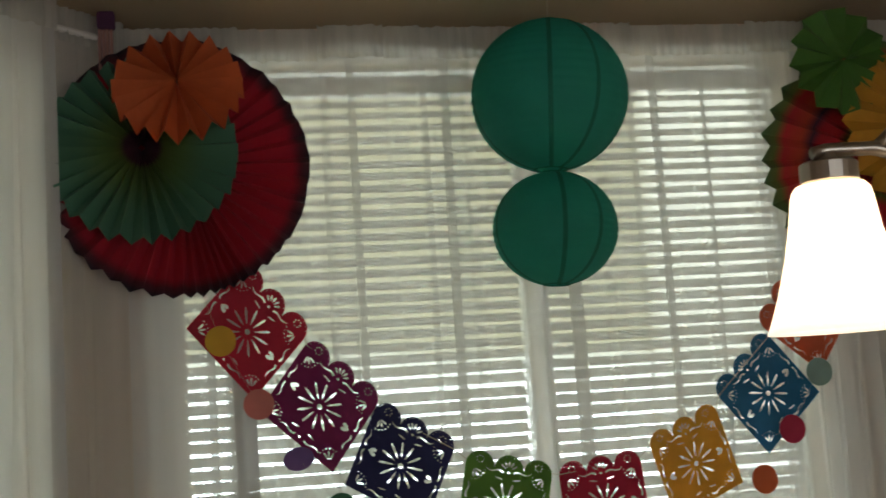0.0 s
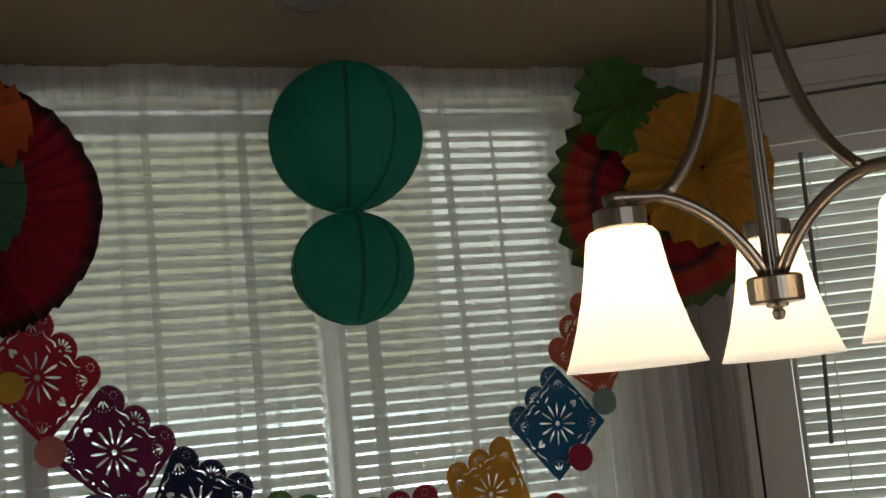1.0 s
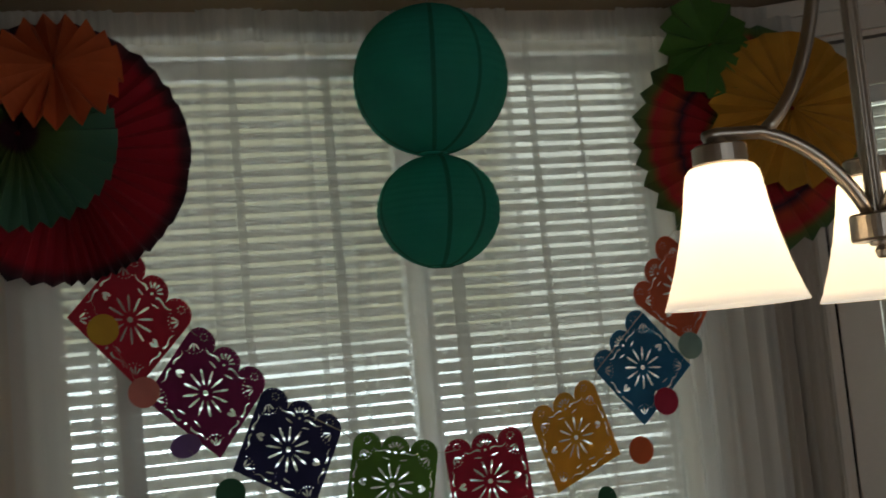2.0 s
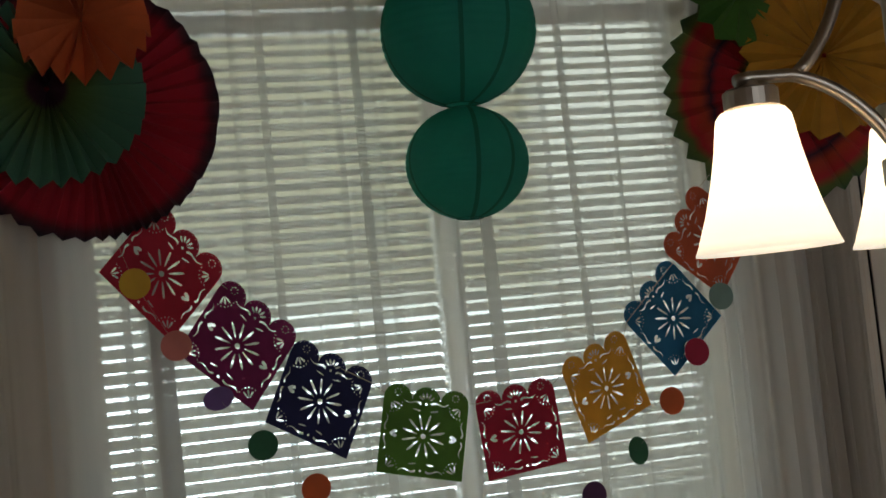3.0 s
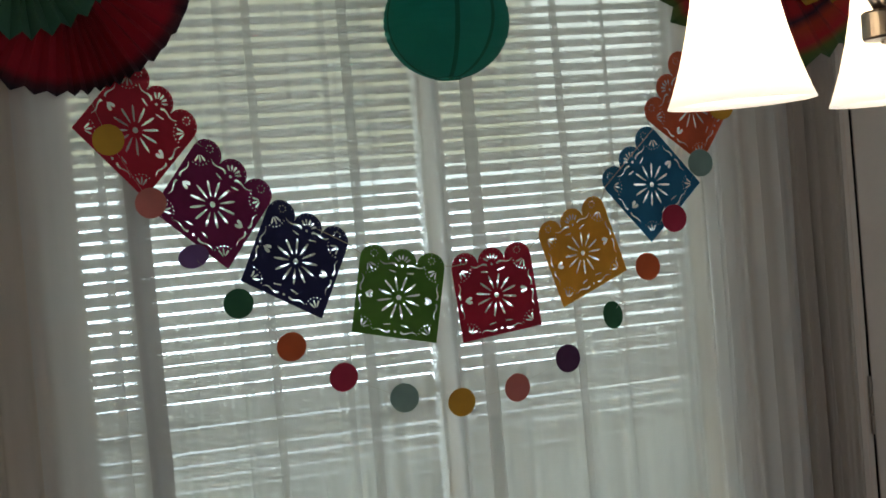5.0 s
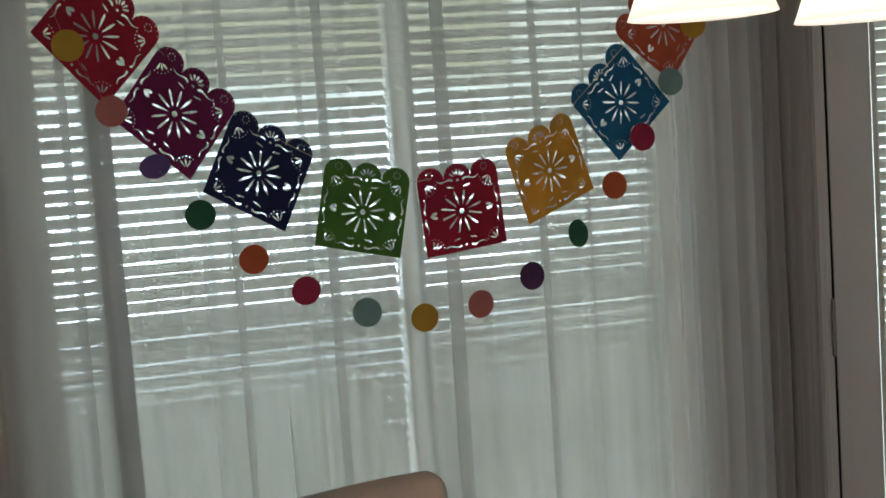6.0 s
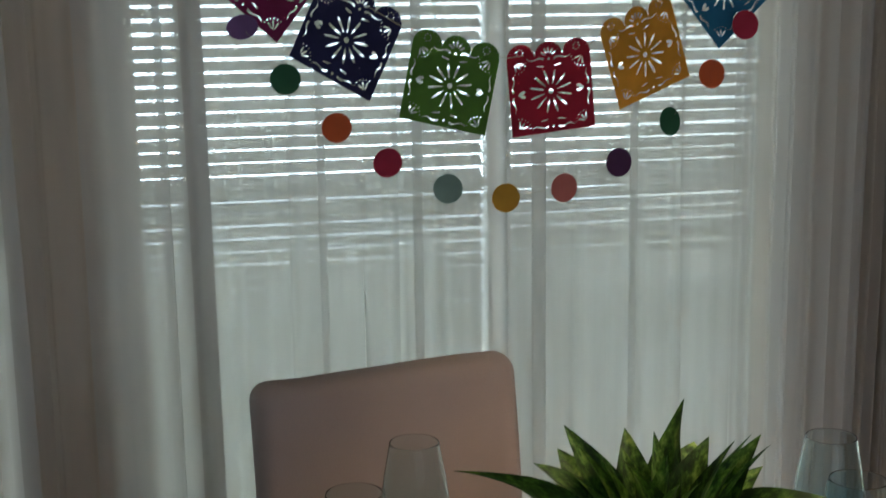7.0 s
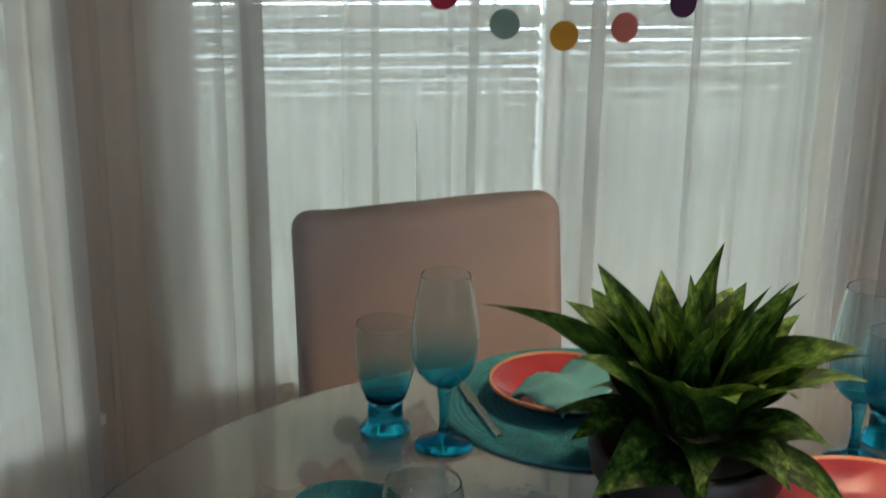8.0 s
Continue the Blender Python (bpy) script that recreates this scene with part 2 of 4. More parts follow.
def distance_material():
    """The view outside, light and shade painted as glow: sunlit lawn, a pale fence, bright haze over it, shaded trees
    above.
    """
    m, nt, b = material("distance_glow")
    out = nt.nodes["Material Output"]
    nt.nodes.remove(b)
    uv = coords(nt, "Object")
    sep = nt.nodes.new("ShaderNodeSeparateXYZ")
    nt.links.new(uv, sep.inputs[0])
    n = node(nt, "ShaderNodeTexNoise", Scale=0.9, Detail=6.0, Roughness=0.65)
    nt.links.new(uv, n.inputs["Vector"])
    slope = nt.nodes.new("ShaderNodeMath")
    slope.operation = "MULTIPLY_ADD"
    nt.links.new(sep.outputs["X"], slope.inputs[0])
    slope.inputs[1].default_value = 0.045
    nt.links.new(sep.outputs["Z"], slope.inputs[2])
    ma = nt.nodes.new("ShaderNodeMath")
    ma.operation = "MULTIPLY_ADD"
    nt.links.new(n.outputs["Fac"], ma.inputs[0])
    ma.inputs[1].default_value = 0.12
    nt.links.new(slope.outputs[0], ma.inputs[2])
    mr = node(nt, "ShaderNodeMapRange")
    mr.inputs["From Min"].default_value, mr.inputs["From Max"].default_value = -2.5, 6.0
    nt.links.new(ma.outputs[0], mr.inputs[0])
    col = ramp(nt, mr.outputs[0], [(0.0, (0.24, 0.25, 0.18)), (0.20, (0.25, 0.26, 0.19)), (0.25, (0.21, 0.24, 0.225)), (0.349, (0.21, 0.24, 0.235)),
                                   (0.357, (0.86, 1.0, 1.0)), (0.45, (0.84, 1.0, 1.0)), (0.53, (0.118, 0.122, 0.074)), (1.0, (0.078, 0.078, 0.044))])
    # past this x the painted glow is mixed down to a dimmer tone
    side_dim = node(nt, "ShaderNodeMapRange")
    side_dim.inputs["From Min"].default_value, side_dim.inputs["From Max"].default_value = 2.06, 2.20
    side_dim.inputs["To Max"].default_value = 0.88
    nt.links.new(sep.outputs["X"], side_dim.inputs[0])
    side_mix = nt.nodes.new("ShaderNodeMix")
    side_mix.data_type = "RGBA"
    nt.links.new(side_dim.outputs[0], side_mix.inputs["Factor"])
    nt.links.new(col, side_mix.inputs[6])
    side_mix.inputs[7].default_value = (0.23, 0.25, 0.21, 1)
    col = side_mix.outputs[2]
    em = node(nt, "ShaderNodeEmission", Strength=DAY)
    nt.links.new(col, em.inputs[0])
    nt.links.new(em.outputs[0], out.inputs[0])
    return m


SLAT, PANE, BLUE, BLUE_LOW, SHADE, LEAF, DISTANCE = slat_material(), pane_material(), blue_glass(0.205), blue_glass(0.13), shade_glass(), leaf_material(), distance_material()


# ---- mesh helpers ----
def link(name, bm, mat, parent=None, label="", smooth=False):
    me = bpy.data.meshes.new(name)
    bmesh.ops.recalc_face_normals(bm, faces=bm.faces)
    bm.to_mesh(me)
    bm.free()
    if smooth:
        for p in me.polygons:
            p.use_smooth = True
    me.materials.append(mat)
    ob = new(name, me)
    if parent:
        ob.parent = parent
    if label:
        tagged(ob, label)
    return ob


def part(name, bm, mat, parent, label="", smooth=False):
    return link(name, bm, mat, parent, label, smooth)


def share(name, mesh, parent, m):
    ob = new(name, mesh)
    ob.parent = parent
    ob.matrix_basis = m
    return ob


def thing(name, m, label, category, group="", kind=""):
    ob = new(name)
    ob.empty_display_size = 0.05
    ob.matrix_basis = m
    return tagged(ob, label, category, group, kind)


def box(bm, x0, x1, y0, y1, z0, z1, bevel=0.0):
    r = bmesh.ops.create_cube(bm, size=1)
    bmesh.ops.scale(bm, vec=(x1 - x0, y1 - y0, z1 - z0), verts=r["verts"])
    bmesh.ops.translate(bm, vec=((x0 + x1) / 2, (y0 + y1) / 2, (z0 + z1) / 2), verts=r["verts"])
    if bevel:
        edges = {e for v in r["verts"] for e in v.link_edges}
        bmesh.ops.bevel(bm, geom=list(edges), offset=bevel, segments=2, affect="EDGES", profile=0.5)
    return bm


def boxes(*sizes, bevel=0.0):
    bm = bmesh.new()
    for s in sizes:
        box(bm, *s, bevel=bevel)
    return bm


def revolve(bm, profile, steps=32, closed=False):
    """Turns a profile of (radius, height) round the upright axis."""
    rows = []
    for r, z in profile:
        rows.append([bm.verts.new((r * math.cos(2 * math.pi * k / steps), r * math.sin(2 * math.pi * k / steps), z)) for k in range(steps)])
    pairs = list(zip(rows, rows[1:])) + ([(rows[-1], rows[0])] if closed else [])
    for a, b in pairs:
        for k in range(steps):
            bm.faces.new((a[k], a[(k + 1) % steps], b[(k + 1) % steps], b[k]))
    return bm


def capped(bm, profile, steps=32):
    revolve(bm, profile, steps)
    bm.verts.ensure_lookup_table()
    n = len(bm.verts)
    bm.faces.new([bm.verts[n - steps + k] for k in range(steps)])
    bm.faces.new([bm.verts[n - steps * len(profile) + k] for k in range(steps)])
    return bm


def tube(bm, pts, radius, steps=8, flat=1.0):
    """A round or oval rod along points."""
    rows = []
    pts = [Vector(p) for p in pts]
    side = None
    for i, p in enumerate(pts):
        d = (pts[min(i + 1, len(pts) - 1)] - pts[max(i - 1, 0)]).normalized()
        if side is None:
            side = d.cross(Vector((0, 0, 1)) if abs(d.z) < 0.9 else Vector((0, 1, 0))).normalized()
        side = (side - d * side.dot(d)).normalized()
        up = d.cross(side)
        r = radius[i] if isinstance(radius, (list, tuple)) else radius
        rows.append([bm.verts.new(p + side * (r * flat * math.cos(2 * math.pi * k / steps)) + up * (r * math.sin(2 * math.pi * k / steps))) for k in range(steps)])
    for a, b in zip(rows, rows[1:]):
        for k in range(steps):
            bm.faces.new((a[k], a[(k + 1) % steps], b[(k + 1) % steps], b[k]))
    bm.faces.new(rows[0])
    bm.faces.new(rows[-1])
    return bm


def bezier(a, b, c, d, n=14):
    a, b, c, d = (Vector(p) for p in (a, b, c, d))
    return [a * (1 - t) ** 3 + b * 3 * t * (1 - t) ** 2 + c * 3 * t * t * (1 - t) + d * t ** 3 for t in (k / n for k in range(n + 1))]


# ---- the setting ----
CEILING = 2.43
CORNER_L, CORNER_R = (-0.17, 0.06), (1.71, 0.06)
LEFT_TURN, RIGHT_TURN = 45.0, -33.0


def wall(name, m, length, holes, label, thick=0.15, height=CEILING):
    """A wall along its own x axis, with its room face at y = 0; holes (x0, x1, z0, z1) go through it."""
    bm = bmesh.new()
    x = 0.0
    for x0, x1, z0, z1 in holes:
        if x0 > x:
            box(bm, x, x0, 0, thick, 0, height)
        if z0 > 0:
            box(bm, x0, x1, 0, thick, 0, z0)
        box(bm, x0, x1, 0, thick, z1, height)
        x = x1
    if x < length:
        box(bm, x, length, 0, thick, 0, height)
    ob = link(name, bm, WALL)
    ob.matrix_basis = m
    return tagged(ob, label, "wall", kind="structure")


FRONT = pose(CORNER_L[0], 0.06, 0)
LEFT = pose(CORNER_L[0] - 1.5 * math.cos(radians(LEFT_TURN)), 0.06 - 1.5 * math.sin(radians(LEFT_TURN)), 0, 0, 0, LEFT_TURN)
RIGHT = pose(1.71, 0.06, 0, 0, 0, RIGHT_TURN)
WIN = [(0.106, 0.929, 0.25, 2.358), (0.950, 1.615, 0.25, 2.358)]
BLINDS = [(-0.061, 0.730), (0.780, 1.432)]
wall("wall_north", FRONT, 1.88, WIN, "beige painted wall with two tall window openings")
wall("wall_west", LEFT, 1.5, [(0.45, 1.25, 0.25, 2.345)], "beige angled bay wall with a tall window")
wall("wall_east", RIGHT, 1.55, [(0.126, 1.10, 0.0, 2.32)], "beige angled bay wall with a glazed door")
le = LEFT @ Vector((0, 0, 0))
re = RIGHT @ Vector((1.55, 0, 0))
wall("wall_side_west", pose(le.x, -4.6, 0, 0, 0, 90), 4.6 + le.y, [], "beige painted side wall of the dining room")
wall("wall_side_east", pose(re.x, re.y, 0, 0, 0, -90), 4.6 + re.y, [], "beige painted side wall of the dining room")
wall("wall_south", pose(re.x, -4.6, 0, 0, 0, 180), re.x - le.x, [(0.9, 3.3, 0.7, 2.2)], "beige painted back wall, unseen, with an added window opening")
tagged(link("floor", boxes((-3, 4.6, -5, 0.3, -0.1, 0)), FLOOR), "brown wooden floor of the dining room", "floor", kind="structure")
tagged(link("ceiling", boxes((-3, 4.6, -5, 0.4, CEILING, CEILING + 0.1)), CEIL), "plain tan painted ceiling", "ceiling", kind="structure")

# fill lamp added at an unseen opening in the back wall, to brighten the room
area = new("window_daylight", bpy.data.lights.new("window_daylight", "AREA"))
area.data.shape, area.data.size, area.data.size_y = "RECTANGLE", 2.4, 1.5
area.data.energy, area.data.color = BACK, (0.88, 0.98, 1.0)
area.matrix_world = look((re.x - 2.1, -4.62, 1.45), (re.x - 2.1, 0, 1.45))

# the glowing view outside, which also lights the windows
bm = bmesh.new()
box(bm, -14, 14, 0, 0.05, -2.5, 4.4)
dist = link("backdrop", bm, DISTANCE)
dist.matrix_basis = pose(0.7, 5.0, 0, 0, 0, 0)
tagged(dist, "glowing backdrop with a garden painted on, outside the windows", "backdrop", kind="structure")
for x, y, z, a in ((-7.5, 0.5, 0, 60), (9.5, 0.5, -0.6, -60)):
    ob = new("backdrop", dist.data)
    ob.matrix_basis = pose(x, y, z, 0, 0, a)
    tagged(ob, "glowing backdrop with a garden painted on, outside the windows", "backdrop", kind="structure")
tagged(link("ground", boxes((-40, 40, 0.35, 60, -1.9, -1.8)), surface("lawn", (0.09, 0.12, 0.04), 0.9, 0.3)), "lawn outside the windows", "ground", kind="structure")


def window(name, m, x0, x1, z0, z1, casing_a=0.06, casing_b=0.06):
    """A double-hung window in its opening, with casing and sill."""
    root = thing(name, m, "white double-hung window with a wooden sill", "window", kind="structure")
    w = 0.009
    part("window_frame", boxes((x0, x0 + w, 0.09, 0.14, z0, z1), (x1 - w, x1, 0.09, 0.14, z0, z1), (x0 + w, x1 - w, 0.09, 0.14, z1 - w, z1),
                               (x0 + w, x1 - w, 0.09, 0.14, z0, z0 + w)), TRIM, root)
    mid = 1.07
    part("meeting_rail", boxes((x0 + w, x1 - w, 0.095, 0.13, mid - 0.008, mid + 0.008)), TRIM, root)
    for a, b in ((z0 + w, mid - 0.008), (mid + 0.008, z1 - w)):
        p = part("pane", boxes((x0 + w, x1 - w, 0.112, 0.116, a, b)), PANE, root)
        p.visible_shadow = False
    part("window_sill", boxes((x0 - casing_a - 0.0005, x1 + casing_b + 0.0005, -0.045, 0.088, z0 - 0.028, z0 - 0.002), bevel=0.004), TRIM, root, "white painted wooden sill")
    part("apron", boxes((x0 - casing_a - 0.0005, x1 + casing_b + 0.0005, -0.016, -0.002, z0 - 0.10, z0 - 0.03)), TRIM, root)
    part("side_casing", boxes((x0 - casing_a, x0 - 0.001, -0.012, -0.002, z0, z1 + 0.04), (x1 + 0.001, x1 + casing_b, -0.012, -0.002, z0, z1 + 0.04),
                              (x0 - 0.001, x1 + 0.001, -0.012, -0.002, z1 + 0.001, z1 + 0.04)), TRIM, root)
    return root


def slat_mesh(length, width=0.0225, tilt=60):
    bm = bmesh.new()
    rows = []
    for k in range(4):
        u = k / 3 - 0.5
        rise = 0.0022 * (1 - 4 * u * u)
        a = radians(tilt)
        y, z = u * width, rise
        rows.append((y * math.cos(a) + z * math.sin(a), -y * math.sin(a) + z * math.cos(a)))
    for dz in (0, 0.0012):
        for x in (0, length):
            for y, z in rows:
                bm.verts.new((x, y, z + dz))
    bm.verts.ensure_lookup_table()
    v = bm.verts
    for k in range(3):
        bm.faces.new((v[k], v[k + 1], v[4 + k + 1], v[4 + k]))
        bm.faces.new((v[8 + k], v[12 + k], v[12 + k + 1], v[8 + k + 1]))
    for a, b in ((0, 8), (3, 11)):
        bm.faces.new((v[a], v[a + 4], v[b + 4], v[b]))
    me = bpy.data.meshes.new("slat")
    bm.to_mesh(me)
    bm.free()
    me.materials.append(SLAT)
    return me


def blind(m, length, z0, z1, label, pitch=0.0289, wand=False, seed=1, tilt=-38, width=0.034):
    """A horizontal blind: headrail, slats on ladder cords, bottom rail. Its own x runs along the slats."""
    rnd = random.Random(seed)
    root = thing("window_blind", m, label, "blind", "horizontal window blinds")
    part("headrail", boxes((0, length, -0.02, 0.02, z1 - 0.045, z1), bevel=0.003), TRIM, root)
    me = slat_mesh(length - 0.012, width, tilt)
    z = z1 - 0.065
    while z > z0 + 0.020:
        share("slat", me, root, pose(0.006, 0, z + rnd.uniform(-0.0012, 0.0012), rnd.uniform(-2.2, 2.2), rnd.uniform(-0.12, 0.12), 0))
        z -= pitch
    part("bottom_rail", boxes((0.004, length - 0.004, -0.014, 0.014, z0 - 0.009, z0 + 0.011), bevel=0.003), TRIM, root)
    for u in (0.14, 0.5, 0.86):
        bm = bmesh.new()
        for y in (-0.0125, 0.0125):
            tube(bm, [(u * length, y, z0 + 0.01), (u * length, y, z1 - 0.04)], 0.0011, 4)
        part("ladder_cord", bm, CORD, root)
    if wand:
        bm = bmesh.new()
        tube(bm, [(0.085, -0.03, z1 - 0.03), (0.08, -0.034, z1 - 0.4), (0.062, -0.036, z1 - 0.77)], 0.0055, 8)
        part("tilt_wand", bm, surface("grey_plastic", (0.20, 0.19, 0.17), 0.35, 0.1), root, "grey plastic tilt wand")
    return root


for k, (x0, x1, z0, z1) in enumerate(WIN):
    window("window_%d" % (k + 1), FRONT, x0, x1, z0, z1, 0.007 if k else 0.07, 0.07 if k == 1 else 0.007)
    a, b = BLINDS[k]
    blind(pose(a, 0.105, 0), b - a, z0 + 0.012, z1 - 0.036, "white horizontal slat blind, half open, in a window", seed=k + 3)
# unseen window, added round the fill lamp in the back wall
window("window_4", pose(re.x, -4.6, 0, 0, 0, 180), 0.9, 3.3, 0.7, 2.2)
window("window_3", LEFT, 0.45, 1.25, 0.25, 2.345)
blind(LEFT @ pose(0.456, 0.045, 0), 0.788, 0.262, 2.333, "white horizontal slat blind behind a sheer curtain", seed=9, tilt=-32)


def glazed_door():
    """A full-height glazed door in its casing, shut, hinges on the curtain side, with its own blind."""
    root = thing("door_1", RIGHT, "white glazed door with a blind, shut", "door", kind="structure")
    x0, x1, top = 0.126, 1.10, 2.32
    part("casing", boxes((x0 - 0.10, x0 - 0.002, -0.018, -0.002, 0, top + 0.085), (x1 + 0.002, x1 + 0.10, -0.018, -0.002, 0, top + 0.085),
                         (x0 - 0.002, x1 + 0.002, -0.018, -0.002, top + 0.002, top + 0.085), (x0 - 0.11, x1 + 0.11, -0.03, -0.019, top + 0.06, top + 0.1), bevel=0.002), DOOR_PAINT_DIM, root)
    part("jamb", boxes((x0, x0 + 0.012, 0.002, 0.14, 0, top), (x1 - 0.012, x1, 0.002, 0.14, 0, top), (x0 + 0.012, x1 - 0.012, 0.002, 0.14, top - 0.012, top)), DOOR_PAINT_DIM, root)
    # strips added behind the leaf to block leaking light and darken the gap
    part("gap_blocker", boxes((x0 + 0.012, x0 + 0.035, 0.047, 0.075, 0, top - 0.012), (x1 - 0.035, x1 - 0.012, 0.047, 0.075, 0, top - 0.012), (x0 + 0.035, x1 - 0.035, 0.047, 0.075, top - 0.035, top - 0.012)), GAP_SHADE, root)
    a, b, t = x0 + 0.018, x1 - 0.018, top - 0.02
    leaf = part("door_leaf", boxes((a, a + 0.105, 0.004, 0.045, 0.01, t), (b - 0.105, b, 0.004, 0.045, 0.01, t), (a + 0.105, b - 0.105, 0.004, 0.045, t - 0.12, t),
                                   (a + 0.105, b - 0.105, 0.004, 0.045, 0.01, 0.25), bevel=0.003), DOOR_PAINT_DIM, root)
    part("glazing_bead", boxes((a + 0.106, a + 0.12, -0.004, 0.003, 0.26, t - 0.125), (b - 0.12, b - 0.106, -0.004, 0.003, 0.26, t - 0.125)), DOOR_PAINT_DIM, leaf)
    p = part("pane", boxes((a + 0.105, b - 0.105, 0.03, 0.034, 0.25, t - 0.12)), PANE, leaf)
    p.visible_shadow = False
    for z in (0.25, 0.915, 1.95):
        bm = bmesh.new()
        for j in range(3):
            capped(bm, [(0.0055, z - 0.072 + j * 0.05), (0.0055, z - 0.072 + j * 0.05 + 0.047)], 10)
        bmesh.ops.translate(bm, vec=(x0 + 0.014, -0.006, 0), verts=bm.verts)
        part("hinge", bm, NICKEL, root, "brushed metal hinge")
    blind(RIGHT @ pose(a + 0.11, -0.024, 0), b - a - 0.22, 0.27, t - 0.13, "white slat blind on the glazed door", wand=True, seed=5, tilt=60, width=0.027)


glazed_door()


# ---- sheer curtains ----
def curtain(m, x0, x1, z0, z1, folds, depth, mat, label, seed, hem_mat=None, hem=0.0, slit=0.0):
    """A hanging sheet with folds that widen and wander on their way down, gathered on a rod at the top."""
    rnd = random.Random(seed)
    n, rows = max(60, int((x1 - x0) / 0.0035)), 30
    ph = [rnd.uniform(0, 6.28) for _ in range(6)]
    root = thing("sheer_curtain", m, label, "curtain", "sheer curtains")

    def fold(u, v, x):
        wander = 0.25 * math.sin(2.1 * v + ph[0]) + 0.18 * math.sin(4.7 * v + ph[1])
        a = 2 * math.pi * folds * u
        s = math.sin(a + wander) * (0.65 + 0.35 * math.sin(a * 0.31 + ph[2])) + 0.45 * math.sin(a * 0.47 + ph[3] + 0.6 * wander) + 0.2 * math.sin(a * 1.9 + ph[4])
        grow = 0.35 + 0.65 * min(1, v * 1.6)
        return depth * s * grow + 0.006 * noise.noise((x * 9, v * 4, seed))

    tucks = []
    for _ in range(int(folds * 0.5)):
        tucks.append((rnd.uniform(0.06, 0.94), rnd.uniform(0.014, 0.034), rnd.uniform(0.9, 1.8), rnd.uniform(-0.02, 0.02)))

    def back(u, v):
        # here and there the cloth doubles back on itself in a narrow tuck
        total = 0.0
        for c, w, strength, lean in tucks:
            d = (u - c - lean * v) * (x1 - x0) / w
            if abs(d) < 1:
                total -= strength * w * math.sin(math.pi * d) * 0.62
        return total

    def sheet(a, b, material_, name, off, steps):
        bm = bmesh.new()
        grid = []
        for j in range(rows + 1):
            v = j / rows
            line = []
            for i in range(steps + 1):
                x = a + (b - a) * i / steps
                u = (x - x0) / (x1 - x0)
                drift = 0.012 * math.sin(3 * u + ph[5]) * v
                drift += back(u, v)
                if slit and i == 0:
                    drift += 0.026 * math.exp(-((z1 + (z0 - z1) * v - slit) / 0.085) ** 2)
                line.append(bm.verts.new((x + drift, fold(u, v, x) + off, z1 + (z0 - z1) * v)))
            grid.append(line)
        for p, q in zip(grid, grid[1:]):
            for i in range(steps):
                bm.faces.new((p[i], p[i + 1], q[i + 1], q[i]))
        return part(name, bm, material_, root, smooth=True)

    sheet(x0, x1, mat, "cloth", 0, n)
    if hem:
        sheet(x1 - hem, x1, hem_mat, "hem", -0.002, 8)
    # gathered heading with its ruffle
    bm = bmesh.new()
    top = []
    cols = int((x1 - x0) * 160)
    for z, amp in ((z1 + 0.045, 1.0), (z1 + 0.02, 0.6), (z1 - 0.012, 0.8), (z1 - 0.03, 0.5)):
        top.append([bm.verts.new((x0 + (x1 - x0) * i / cols, -0.012 + amp * 0.0045 * math.sin(i * 1.9 + ph[1]) + amp * 0.006 * noise.noise((i * 0.4, z * 30, seed)),
                                  z + 0.006 * noise.noise((i * 0.3, seed, 1)))) for i in range(cols + 1)])
    for p, q in zip(top, top[1:]):
        for i in range(cols):
            bm.faces.new((p[i], p[i + 1], q[i + 1], q[i]))
    part("heading", bm, HEADING, root, smooth=True)
    return root


RODZ = 2.365
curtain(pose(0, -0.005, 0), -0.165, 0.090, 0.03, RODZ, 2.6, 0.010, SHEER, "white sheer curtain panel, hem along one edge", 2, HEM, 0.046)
curtain(pose(0, 0.012, 0), 0.03, 0.288, 0.03, RODZ, 3.4, 0.009, SHEER, "white sheer curtain panel over the window", 5)
curtain(pose(0, -0.016, 0), 0.268, 0.417, 0.03, RODZ, 2.0, 0.008, SHEER, "narrow white sheer curtain panel over the window", 6)
curtain(pose(0, -0.004, 0), 0.416, 0.515, 0.03, RODZ, 1.4, 0.008, SHEER, "narrow white sheer curtain panel over the window", 8, None, 0, 0.72)
curtain(pose(0, 0.008, 0), 0.500, 0.760, 0.03, RODZ, 3.6, 0.009, SHEER, "white sheer curtain panel over the window", 11)
curtain(pose(0, -0.012, 0), 0.752, 1.008, 0.03, RODZ, 3.2, 0.008, SHEER, "white sheer curtain panel over the window", 12)
curtain(pose(0, 0.010, 0), 0.995, 1.36, 0.03, RODZ, 4.2, 0.009, SHEER, "white sheer curtain panel over the window", 13)
curtain(pose(0, -0.010, 0), 1.30, 1.665, 0.03, RODZ, 7.0, 0.013, SHEER, "white sheer curtain gathered beside the window", 14)
curtain(pose(0, -0.006, 0), 1.645, 1.73, 0.03, RODZ, 3.0, 0.014, SHEER_SHADED, "sheer curtain gathered in the bay corner, shade in its colour", 17)
curtain(RIGHT @ pose(0, -0.05, 0), -0.01, 0.118, 0.03, RODZ - 0.03, 4.0, 0.012, SHEER_SHADED, "sheer curtain gathered beside the glazed door, shade in its colour", 29)
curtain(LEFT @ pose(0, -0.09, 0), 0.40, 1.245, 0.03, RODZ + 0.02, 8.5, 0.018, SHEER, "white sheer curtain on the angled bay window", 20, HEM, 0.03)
curtain(LEFT @ pose(0, -0.035, 0), 1.21, 1.47, 0.03, RODZ + 0.02, 3.0, 0.012, SHEER_CORNER_SHADE, "sheer curtain gathered in the bay corner, shade in its colour", 23)
